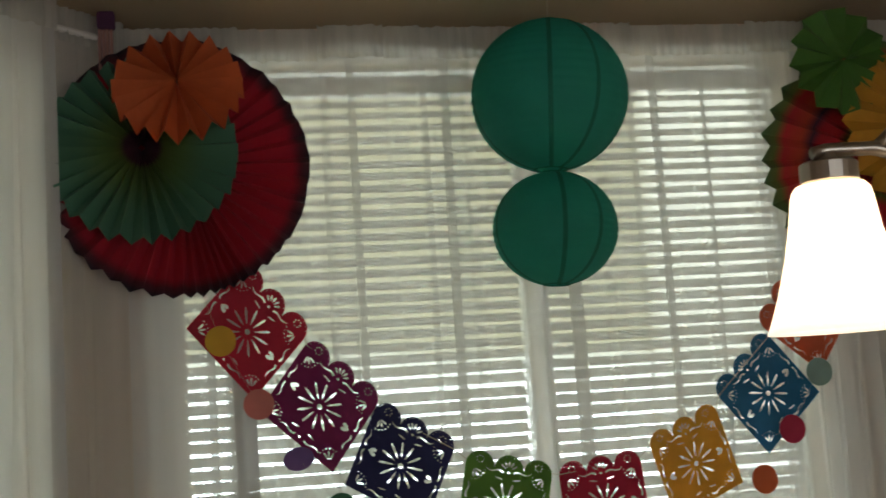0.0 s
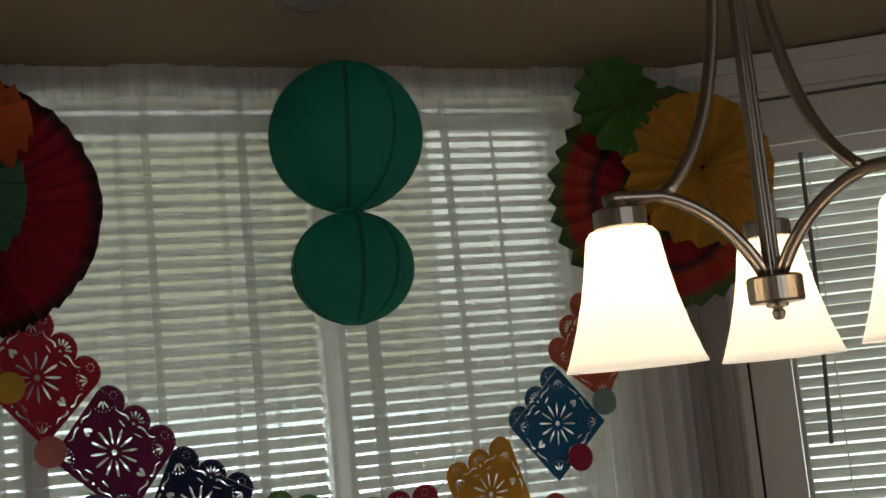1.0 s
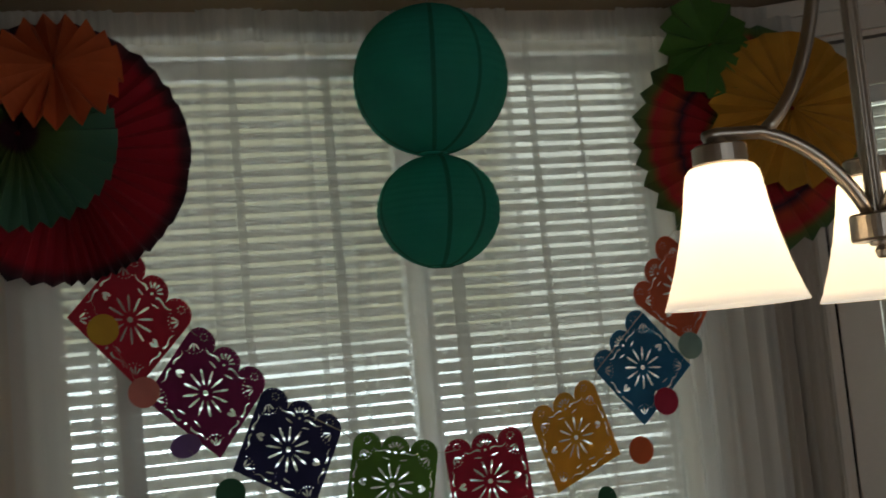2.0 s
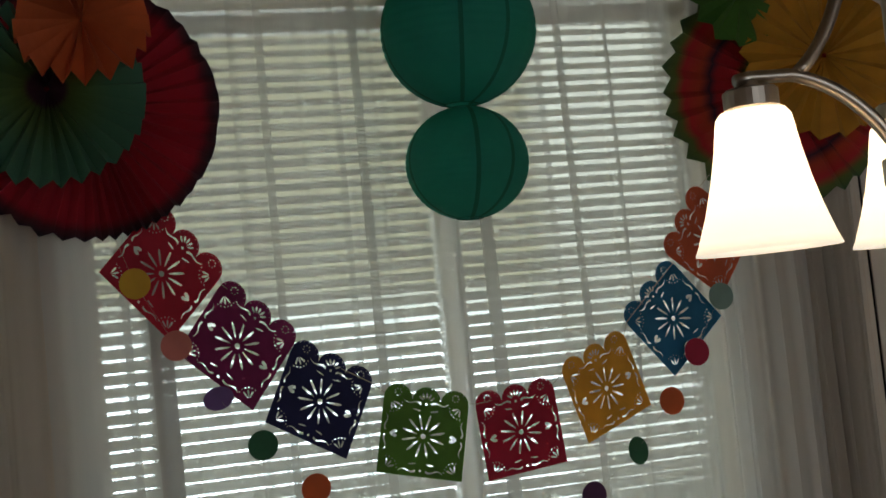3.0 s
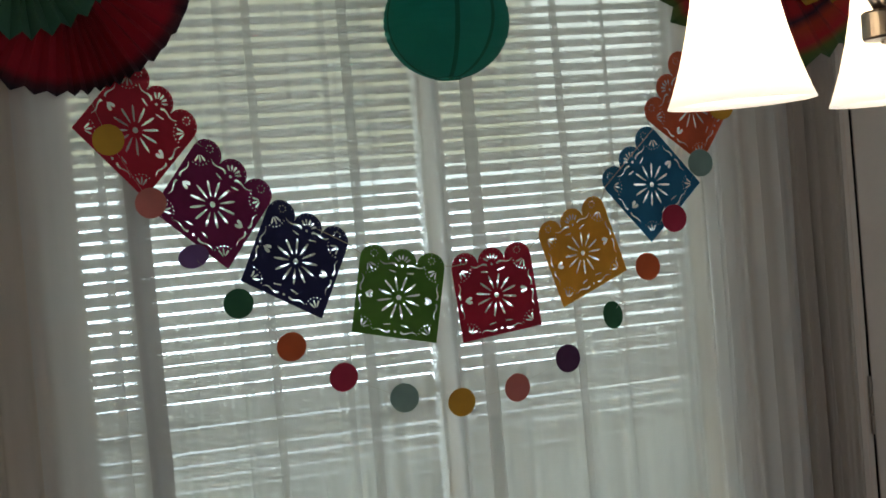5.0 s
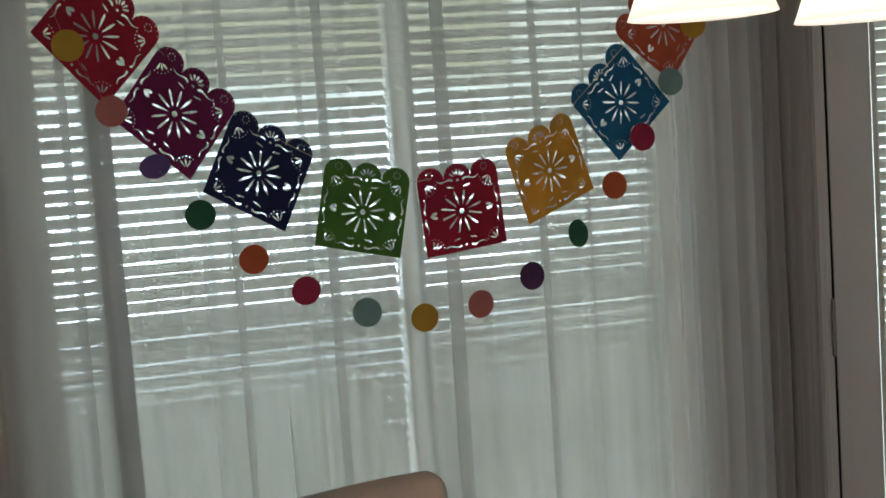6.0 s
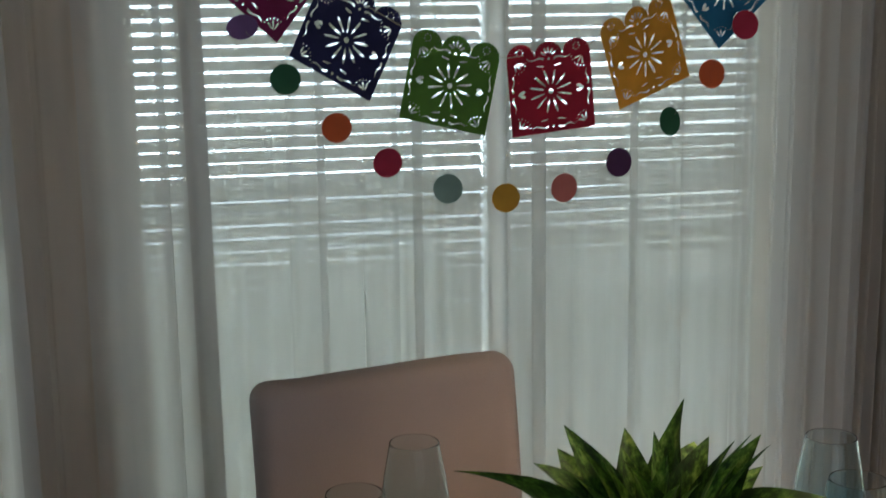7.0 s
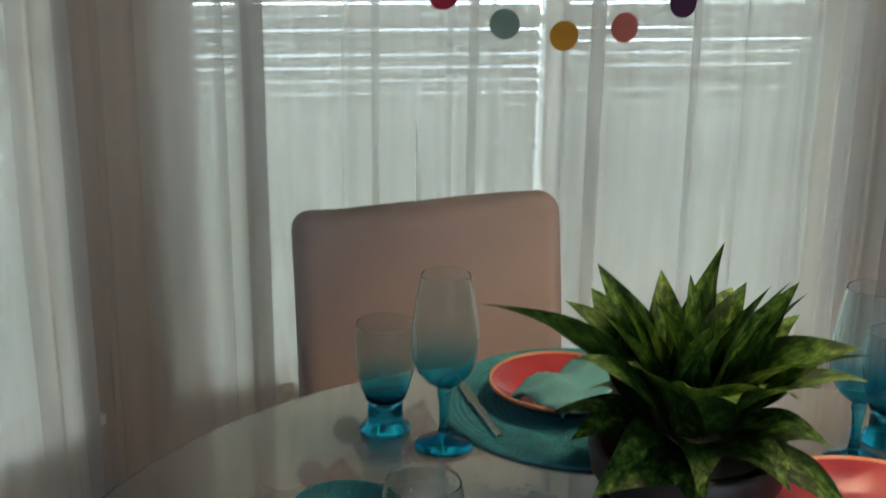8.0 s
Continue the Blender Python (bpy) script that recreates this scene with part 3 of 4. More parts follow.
for nm, m, length in (("curtain_rod", pose(-0.165, 0.030, RODZ - 0.004), 1.855), ("curtain_rod", LEFT @ pose(0.4, -0.045, RODZ + 0.016), 1.02)):
    bm = bmesh.new()
    tube(bm, [(0, 0, 0), (length, 0, 0)], 0.008, 10)
    ob = link(nm, bm, TRIM)
    ob.matrix_basis = m
    tagged(ob, "white metal curtain rod under the ceiling", "curtain rod")


# ---- paper decorations ----
def pennant_body(w=0.193, low=0.091, high=0.088, u=(1, 0), v=(0, 1)):
    """Square paper flag with three scallops along its top; its pattern's middle is the origin. u and v: the ways of its bottom edge and of its sides, which sag apart."""
    h = w / 2
    r = w / 6
    pts = [(-h, -low), (h, -low), (h, high - 0.012)]
    for c in (2 * r, 0, -2 * r):
        for k in range(0, 9):
            a = math.pi * k / 8
            pts.append((c + r * 0.99 * math.cos(a), high - 0.008 + r * 0.96 * math.sin(a)))
    pts.append((-h, high - 0.012))
    bm = bmesh.new()
    edges = []
    for loop in [pts] + pennant_holes():
        vs = [bm.verts.new((x * u[0] + z * v[0], 0, x * u[1] + z * v[1])) for x, z in loop]
        edges += [bm.edges.new((p, q)) for p, q in zip(vs, vs[1:] + vs[:1])]
    bmesh.ops.triangle_fill(bm, use_beauty=True, use_dissolve=False, edges=edges, normal=(0, -1, 0))
    ex = bmesh.ops.extrude_face_region(bm, geom=bm.faces[:])
    bmesh.ops.translate(bm, vec=(0, 0.0012, 0), verts=[g for g in ex["geom"] if isinstance(g, bmesh.types.BMVert)])
    return bm


def pennant_holes():
    """Outlines of the flower, hearts, swirls, sprigs and dots that are cut out of one flag."""
    holes = []

    def blob(x, z, a, b, turn, n=10, taper=0.0):
        c, s = math.cos(radians(turn)), math.sin(radians(turn))
        vs = []
        for k in range(n):
            t = 2 * math.pi * k / n
            p, q = a * math.cos(t), b * math.sin(t) * (1 + taper * math.cos(t))
            vs.append((x + p * c - q * s, z + p * s + q * c))
        holes.append(vs)

    def swirl(x0, z0, x1, z1, bow, width):
        """A tapered stroke that bends twice and ends in a thick curl."""
        n = 12
        dx, dz = x1 - x0, z1 - z0
        d = math.hypot(dx, dz)
        left, right = [], []
        for k in range(n + 1):
            t = k / n
            off = bow * math.sin(2 * math.pi * t * 0.93)
            w = width * (0.25 + 0.75 * t)
            for side, f in ((left, 1), (right, -1)):
                o = off + f * w
                side.append((x0 + dx * t - dz / d * o, z0 + dz * t + dx / d * o))
        holes.append(left + right[::-1])

    blob(0, 0, 0.0058, 0.0058, 0, 14)
    for k in range(12):
        a = 15 + 30 * k
        blob(0.0325 * math.cos(radians(a)), 0.0325 * math.sin(radians(a)), 0.0175, 0.0024, a, 10, 0.3)
    for sx in (-1, 1):
        # swirls along the four sides, with a short dash inside those above and below
        swirl(sx * 0.0500, -0.0800, sx * 0.0120, -0.0765, -sx * 0.0036, 0.0024)
        swirl(sx * 0.0510, 0.0775, sx * 0.0120, 0.0700, sx * 0.0036, 0.0024)
        swirl(sx * 0.0868, 0.0420, sx * 0.0850, 0.0060, -sx * 0.0030, 0.0022)
        swirl(sx * 0.0868, -0.0400, sx * 0.0850, -0.0040, sx * 0.0030, 0.0022)
        blob(sx * 0.0200, -0.0630, 0.0095, 0.0016, sx * -10, 8)
        blob(sx * 0.0200, 0.0575, 0.0095, 0.0016, sx * 12, 8)
        # heart, point outwards
        heart = [(0.0105, 0.0), (0.004, 0.0068), (-0.002, 0.0092), (-0.0065, 0.0082), (-0.0080, 0.0048), (-0.0060, 0.0022), (0.0008, 0.0)]
        heart += [(x, -z) for x, z in heart[-2:0:-1]]
        holes.append([(sx * (0.0665 + 0.95 * x), 0.95 * z) for x, z in heart])
        # sprigs in the corners, each with an arc of dots round it
        for sz in (-1, 1):
            bx, bz = sx * 0.0780, -0.0770 if sz < 0 else 0.0715
            for a in (18, 52, 86):
                b = radians(a if sx < 0 else 180 - a) * -sz
                blob(bx + 0.0115 * math.cos(b), bz + 0.0115 * math.sin(b), 0.0085, 0.0019, math.degrees(b), 8, 0.4)
            for j in range(6):
                b = radians(3 + 18 * j)
                b = (b if sx < 0 else math.pi - b) * -sz
                blob(bx + 0.0245 * math.cos(b), bz + 0.0245 * math.sin(b), 0.0015, 0.0015, 0, 6)
        # ring of dots in the outer scallops
        for j in range(7):
            b = 2 * math.pi * j / 7
            blob(sx * 0.0655 + 0.0075 * math.cos(b), 0.0925 + 0.0075 * math.sin(b), 0.0016, 0.0016, 0, 6)
    blob(0, -0.0775, 0.0028, 0.0028, 0, 8)
    blob(0, 0.0720, 0.0030, 0.0030, 0, 8)
    for a in (38, 64, 90, 116, 142):
        blob(0.0155 * math.cos(radians(a)), 0.0750 + 0.0155 * math.sin(radians(a)), 0.0072, 0.0022, a, 8, 0.4)
    for c in (-0.0643, 0, 0.0643):
        for j in range(7):
            b = radians(28 + 124 * j / 6)
            blob(c + 0.0275 * math.cos(b), 0.0800 + 0.0275 * math.sin(b), 0.0009, 0.0009, 0, 5)
    return holes


def paper_banner():
    root = thing("paper_banner", pose(0, -0.055, 0), "string of coloured cut-paper flags with flower patterns cut out", "banner")
    # colour, middle, lean of the bottom edge, lean of the sides, width
    flags = [("crimson", (0.46, 0.012, 0.036), 0.081, 1.723, -50.0, -43.0, 0.208), ("magenta purple", (0.22, 0.008, 0.085), 0.227, 1.554, -43.0, -37.5, 0.204),
             ("navy blue", (0.012, 0.012, 0.075), 0.395, 1.416, -30.5, -25.0, 0.198), ("grass green", (0.10, 0.24, 0.025), 0.617, 1.314, -13.5, -11.5, 0.195),
             ("red", (0.44, 0.008, 0.036), 0.846, 1.297, 6.5, 4.0, 0.190), ("golden yellow", (0.72, 0.36, 0.028), 1.067, 1.372, 23.0, 17.0, 0.182),
             ("teal blue", (0.02, 0.16, 0.30), 1.255, 1.518, 43.5, 38.0, 0.190), ("orange red", (0.58, 0.11, 0.045), 1.374, 1.694, 56.0, 51.0, 0.190)]
    rnd = random.Random(4)
    tops = []
    for label, col, x, z, edge, side, wide in flags:
        k = wide / 0.193
        u = (k * math.cos(radians(edge)), k * math.sin(radians(edge)))
        v = (-0.985 * math.sin(radians(side)), 0.985 * math.cos(radians(side)))
        ob = part("pennant", pennant_body(u=u, v=v), paper(label.replace(" ", "_") + "_paper", col, 0.35), root, label + " paper flag")
        ob.matrix_basis = pose(x, rnd.uniform(-0.004, 0.004), z, rnd.uniform(-3, 3), 0, rnd.uniform(-4, 4))
        for w in (-0.093, 0.0, 0.093):
            tops.append((x + w * u[0] + 0.086 * v[0], 0.004, z + w * u[1] + 0.086 * v[1]))
    bm = bmesh.new()
    tube(bm, [(-0.05, 0.0, 1.96), (0.06, 0.0, 1.87)] + tops + [(1.44, 0.0, 1.90)], 0.0011, 5)
    part("string", bm, STRING, root)
    return root


paper_banner()


def dot_garland():
    root = thing("dot_garland", pose(0, -0.075, 0), "garland of round coloured card dots on thin thread", "garland")
    tone = {"mustard": (0.52, 0.27, 0.015), "pink": (0.52, 0.15, 0.12), "lavender": (0.16, 0.08, 0.24), "dark green": (0.012, 0.09, 0.035), "orange": (0.52, 0.085, 0.015),
            "crimson": (0.36, 0.012, 0.045), "sage grey": (0.20, 0.30, 0.26), "plum": (0.065, 0.015, 0.065)}
    mats = {k: paper(k.replace(" ", "_") + "_card", c, 0.12, 0.12) for k, c in tone.items()}
    dots = [("mustard", 0.024, 1.705, 0), ("pink", 0.098, 1.567, 0), ("lavender", 0.176, 1.447, 38), ("dark green", 0.261, 1.338, 5), ("orange", 0.366, 1.233, 8),
            ("crimson", 0.474, 1.154, 10), ("sage grey", 0.606, 1.092, -8), ("mustard", 0.737, 1.066, 4), ("pink", 0.871, 1.083, 10), ("plum", 0.999, 1.135, 10),
            ("dark green", 1.119, 1.223, 24), ("orange", 1.217, 1.327, 6), ("crimson", 1.295, 1.434, 4), ("sage grey", 1.374, 1.559, 2), ("mustard", 1.440, 1.690, 0)]
    bm = bmesh.new()
    capped(bm, [(0.0325, -0.0007), (0.0325, 0.0007)], 36)
    bmesh.ops.rotate(bm, matrix=Matrix.Rotation(radians(90), 3, "X"), verts=bm.verts)
    first = None
    for k, (c, x, z, turn) in enumerate(dots):
        ob = None
        if first is None:
            ob = part("dot", bm, mats[c], root, c + " card dot")
            first = ob.data
        else:
            me = first.copy()
            me.materials.clear()
            me.materials.append(mats[c])
            ob = tagged(share("dot", me, root, Matrix()), c + " card dot")
        lean = math.degrees(math.atan2(dots[min(k + 1, 14)][2] - dots[max(k - 1, 0)][2], dots[min(k + 1, 14)][1] - dots[max(k - 1, 0)][1]))
        ob.matrix_basis = pose(x, 0, z, 0, -lean, 0) @ pose(0, 0, 0, turn * 0.45, 0, turn * 0.95)
    bm = bmesh.new()
    tube(bm, [(-0.02, 0, 1.84)] + [(x, 0.007, z) for _, x, z, _ in dots] + [(1.50, 0, 1.83)], 0.0003, 4)
    part("thread", bm, STRING, root)


dot_garland()


def pleated_fan(m, radius, pleats, depth, mat, label, points=False, hub=None, squeeze=0.0, seed=1):
    """A round fan of folded paper: pleats run from the middle to a zigzag or scalloped edge."""
    rnd = random.Random(seed)
    root = thing("paper_fan", m, label, "paper fan", "folded paper fans")
    n = pleats * 2
    angles = []
    a = 0.0
    for k in range(n):
        angles.append(a)
        a += (1 + rnd.uniform(-0.22, 0.22)) * (1 - squeeze * math.exp(-((k / n - 0.75) * 9) ** 2))
    angles = [x / a * 2 * math.pi for x in angles]
    rings = []
    steps = (0.03, 0.25, 0.5, 0.75, 1.0)
    for j, s in enumerate(steps):
        line = []
        for k, t in enumerate(angles):
            r = radius * s
            if j == 4:
                r *= (1.0 if k % 2 else 0.945) if points else (1.0 if k % 2 else 0.975)
                r *= 1 + rnd.uniform(-0.012, 0.012)
            d = depth * (0.25 + 0.75 * s) * (1 if k % 2 else -1) * 0.5
            line.append((r * math.cos(t), d - 0.012 * (1 - s), r * math.sin(t)))
        rings.append(line)
    # each pleat is two panels that meet in a ridge
    for k in range(0, n, 2):
        bm = bmesh.new()
        cols = [[bm.verts.new(line[(k + e) % n]) for line in rings] for e in range(3)]
        for p, q in zip(cols, cols[1:]):
            for j in range(4):
                bm.faces.new((p[j], p[j + 1], q[j + 1], q[j]))
        part("pleat", bm, mat, root)
    if hub:
        bm = bmesh.new()
        capped(bm, [(0.010, -0.004), (0.012, 0.0), (0.010, 0.004)], 16)
        bmesh.ops.rotate(bm, matrix=Matrix.Rotation(radians(90), 3, "X"), verts=bm.verts)
        bmesh.ops.translate(bm, vec=(0, -0.018, 0), verts=bm.verts)
        part("centre", bm, hub, root)
    return root


RED = (0.38, 0.009, 0.024)
RED_FAN = paper("red_fan_paper", RED, 0.10, 0.2, (0.288, [(0.0, (0.30, 0.01, 0.02)), (0.4, RED), (0.86, (0.40, 0.010, 0.028)), (0.93, (0.09, 0.01, 0.02)), (1.0, (0.015, 0.012, 0.02))]))
TEAL_FAN = paper("green_fan_paper", (0, 0, 0), 0.10, 0.2, (0.20, [(0.0, (0.04, 0.004, 0.012)), (0.20, (0.055, 0.006, 0.018)), (0.26, (0.09, 0.12, 0.02)), (0.45, (0.10, 0.175, 0.05)), (0.7, (0.075, 0.185, 0.10)), (1.0, (0.07, 0.19, 0.12))]))
ORANGE_FAN = paper("orange_fan_paper", (0.50, 0.088, 0.020), 0.10)
GREEN_FAN = paper("leaf_green_fan_paper", (0.05, 0.145, 0.018), 0.10)
YELLOW_FAN = paper("yellow_fan_paper", (0.46, 0.22, 0.018), 0.10)
STRIPE_FAN = paper("striped_fan_paper", (0, 0, 0), 0.10, 0.2, (0.30, [(0.0, (0.34, 0.012, 0.02)), (0.28, (0.40, 0.012, 0.02)), (0.34, (0.08, 0.16, 0.03)), (0.42, (0.38, 0.012, 0.02)), (0.56, (0.36, 0.012, 0.02)),
                                                                   (0.62, (0.03, 0.012, 0.03)), (0.70, (0.42, 0.05, 0.02)), (0.82, (0.46, 0.02, 0.03)), (0.90, (0.10, 0.14, 0.03)), (1.0, (0.05, 0.12, 0.05))]))
DARK_DOT = paper("dark_plum_paper", (0.035, 0.004, 0.012), 0.05)
pleated_fan(pose(-0.047, -0.095, 2.080, 0, 0, 4), 0.282, 40, 0.042, RED_FAN, "large red folded paper fan with a black edge", seed=3, squeeze=0.6)
pleated_fan(pose(-0.120, -0.150, 2.108, -8, 0, 3), 0.201, 30, 0.052, TEAL_FAN, "sage green folded paper fan with a plum centre", seed=6)
pleated_fan(pose(-0.041, -0.205, 2.228, -24, 0, -3), 0.136, 18, 0.046, ORANGE_FAN, "small orange folded paper fan", seed=7)
pleated_fan(pose(1.585, -0.105, 2.050, 0, 0, -12), 0.292, 30, 0.034, STRIPE_FAN, "large red fan with green and dark stripes", True, seed=9)
pleated_fan(pose(1.660, -0.178, 2.105, 0, 0, -10), 0.200, 20, 0.032, YELLOW_FAN, "golden yellow folded paper fan with a zigzag edge", True, seed=12)
pleated_fan(pose(1.470, -0.152, 2.272, -2, 0, 6), 0.128, 13, 0.034, GREEN_FAN, "small leaf green folded paper fan", seed=15)

# a folded paper tail that hangs from the rod behind the fans
tail = thing("paper_tail", pose(-0.19, -0.085, 2.30), "dusty pink folded paper tail with a plum cap", "paper decoration")
bm = bmesh.new()
for k in range(4):
    box(bm, -0.016 + 0.008 * k, -0.010 + 0.008 * k, -0.012 + 0.004 * (k % 2), 0.008, -0.10, 0.085)
part("folded_strip", bm, paper("dusty_pink_paper", (0.40, 0.20, 0.17), 0.2), tail)
bm = bmesh.new()
box(bm, -0.018, 0.02, -0.016, 0.012, 0.086, 0.125, 0.006)
part("cap", bm, paper("plum_paper", (0.07, 0.012, 0.05), 0.1), tail, "plum paper cap")


def paper_lantern(m, rx, rz, label, hang):
    """A round paper lantern: shade ribbed by its wire spiral, wire rings, dark strips for the inner wires' shadows,
    hanging thread.
    """
    root = thing("paper_lantern", m, label, "paper lantern", "green paper lanterns")
    prof = []
    n = 22
    for k in range(n * 4 + 1):
        t = -1.36 + 2.72 * k / (n * 4)
        bulge = 1 - 0.010 * (1 - abs(math.sin(math.pi * k / 4)))
        prof.append((rx * math.cos(t) * bulge, rz * math.sin(t) / math.sin(1.36)))
    bm = revolve(bmesh.new(), prof, 48)
    part("paper_shade", bm, LANTERN, root, smooth=True)
    for name, k in (("top_ring", -1), ("bottom_ring", 0)):
        r, z = prof[k]
        bm = bmesh.new()
        revolve(bm, [(r + 0.002 * math.cos(a), z + 0.002 * math.sin(a)) for a in (j * math.pi / 3 for j in range(6))], 32, True)
        part(name, bm, LANTERN_DARK, root)
    # dark strips laid on the paper as shadows of the inner wires
    for a in (-104, -68, -20, 60, 120, 180):
        bm = bmesh.new()
        c, s = math.cos(radians(a)), math.sin(radians(a))
        pts = [(1.010 * r * c, 1.010 * r * s, z) for r, z in prof[::4]]
        tube(bm, pts, 0.0008, 6, 6.0)
        part("rib_shadow_strip", bm, LANTERN_DARK, root)
    if hang:
        bm = bmesh.new()
        tube(bm, [(0, 0, rz), (0, 0, hang)], 0.0008, 5)
        part("thread", bm, STRING, root)
    return root


LANTERN = paper("emerald_lantern_paper", (0.032, 0.38, 0.28), 0.58, 0.08, rough=0.75)
# darker green for the rings and for the wire shadows on the paper
LANTERN_DARK = paper("lantern_dark_paper", (0.010, 0.215, 0.145), 0.4)
paper_lantern(pose(0.747, -0.21, 2.188, 0, 3, 0), 0.170, 0.163, "large emerald green round paper lantern", CEILING - 2.190)
paper_lantern(pose(0.737, -0.21, 1.897, 0, 3, 8), 0.134, 0.120, "smaller emerald green paper lantern hung below another", 0.0)


# ---- chandelier ----
def chandelier(cx, cy):
    root = thing("chandelier", pose(cx, cy, 0), "brushed nickel chandelier with three lit frosted glass shades", "chandelier")
    bm = bmesh.new()
    n = 30
    low, high = ([bm.verts.new(((0.0095 + 0.0025 * math.cos(5 * t)) * math.cos(t), (0.0095 + 0.0025 * math.cos(5 * t)) * math.sin(t), z)) for t in (2 * math.pi * k / n for k in range(n))]
                 for z in (1.69, CEILING - 0.03))
    for k in range(n):
        bm.faces.new((low[k], low[(k + 1) % n], high[(k + 1) % n], high[k]))
    part("stem", bm, NICKEL, root, smooth=True)
    bm = capped(bmesh.new(), [(0.004, 1.636), (0.007, 1.638), (0.009, 1.646), (0.006, 1.651), (0.014, 1.653), (0.015, 1.657), (0.034, 1.658), (0.036, 1.661), (0.036, 1.690), (0.034, 1.693), (0.02, 1.694)], 36)
    part("hub", bm, NICKEL, root)
    bm = capped(bmesh.new(), [(0.012, CEILING - 0.045), (0.03, CEILING - 0.04), (0.062, CEILING - 0.016), (0.066, CEILING - 0.002)], 36)
    part("canopy", bm, NICKEL, root)
    for k, a in enumerate((175.0, 55.0, -65.0)):
        c, s = math.cos(radians(a)), math.sin(radians(a))

        def at(r, z):
            return (r * c, r * s, z)

        bm = tube(bmesh.new(), bezier(at(0.012, 1.695), at(0.045, 1.76), at(0.10, 1.797), at(0.150, 1.806), 16) + [at(0.205, 1.806), at(0.222, 1.802)], 0.0085, 8, 1.35)
        arm = part("arm", bm, NICKEL, root, smooth=True)
        bm = tube(bmesh.new(), bezier(at(0.140, 1.808), at(0.085, 1.85), at(0.034, 1.95), at(0.024, 2.22), 18), 0.0085, 8, 1.35)
        part("upper_arch", bm, NICKEL, arm, smooth=True)
        r = 0.205
        hold = capped(bmesh.new(), [(0.030, 1.764), (0.034, 1.768), (0.034, 1.789), (0.030, 1.792), (0.012, 1.794), (0.010, 1.802)], 28)
        bmesh.ops.translate(hold, vec=(r * c, r * s, 0), verts=hold.verts)
        part("lamp_holder", hold, NICKEL, root)
        prof = [(0.030, 1.766), (0.040, 1.764), (0.0455, 1.757), (0.048, 1.745), (0.0525, 1.715), (0.060, 1.680), (0.071, 1.640), (0.083, 1.605), (0.0885, 1.592)]
        inner = [(x - 0.003, z) for x, z in reversed(prof)]
        sh = revolve(bmesh.new(), prof + inner, 44)
        bmesh.ops.translate(sh, vec=(r * c, r * s, 0), verts=sh.verts)
        part("shade", sh, SHADE, root, "frosted white glass bell shade, lit", True)
        b = capped(bmesh.new(), [(0.006, 1.662), (0.016, 1.668), (0.021, 1.682), (0.019, 1.70), (0.012, 1.722), (0.012, 1.762)], 20)
        bmesh.ops.translate(b, vec=(r * c, r * s, 0), verts=b.verts)
        bulb = part("bulb", b, BULB_GLASS, root, "glowing bulb", True)
        bulb.visible_shadow = False
        lamp = new("bulb_light", bpy.data.lights.new("bulb_light", "POINT"))
        lamp.parent = root
        lamp.location = (r * c, r * s, 1.680)
        lamp.data.energy, lamp.data.color, lamp.data.shadow_soft_size = BULB, (1.0, 0.70, 0.38), 0.02
    return root


m, nt, b = material("bulb_glass")
b.inputs["Emission Color"].default_value = (1.0, 0.85, 0.6, 1)
b.inputs["Emission Strength"].default_value = 8.0
BULB_GLASS = m
chandelier(0.945, -1.4275)

# recessed can light in the ceiling, off
can = thing("recessed_light", pose(0.642, -0.43, CEILING), "unlit recessed ceiling light with a white trim ring", "ceiling light")
part("trim_ring", revolve(bmesh.new(), [(0.062, -0.002), (0.084, -0.002), (0.086, -0.006), (0.082, -0.010), (0.066, -0.007)], 44, True), RING, can)
part("lens", capped(bmesh.new(), [(0.064, -0.004), (0.064, -0.0015)], 40), surface("grey_lens", (0.25, 0.22, 0.18), 0.4), can)


# ---- table and what stands on it ----
TX, TY, TR, TOP = 0.440, -1.705, 0.62, 0.75


def dining_table():
    root = thing("dining_table", pose(TX, TY, 0), "round dining table with a glossy pale top", "table")
    part("tabletop", capped(bmesh.new(), [(TR - 0.006, TOP - 0.024), (TR - 0.001, TOP - 0.020), (TR, TOP - 0.012), (TR - 0.001, TOP - 0.005), (TR - 0.006, TOP)], 120), TABLE, root)
    part("edge_band", revolve(bmesh.new(), [(TR + 0.0005, TOP - 0.018), (TR + 0.003, TOP - 0.016), (TR + 0.003, TOP - 0.006), (TR + 0.0005, TOP - 0.004)], 120, True), TABLE_EDGE, root, "dark rim")
    part("pedestal", capped(bmesh.new(), [(0.22, 0.03), (0.10, 0.08), (0.055, 0.16), (0.05, 0.40), (0.075, 0.60), (0.16, TOP - 0.026)], 40), LEGWOOD, root)
    part("foot", capped(bmesh.new(), [(0.30, 0.0), (0.30, 0.02), (0.26, 0.032), (0.2, 0.036)], 48), LEGWOOD, root)


dining_table()


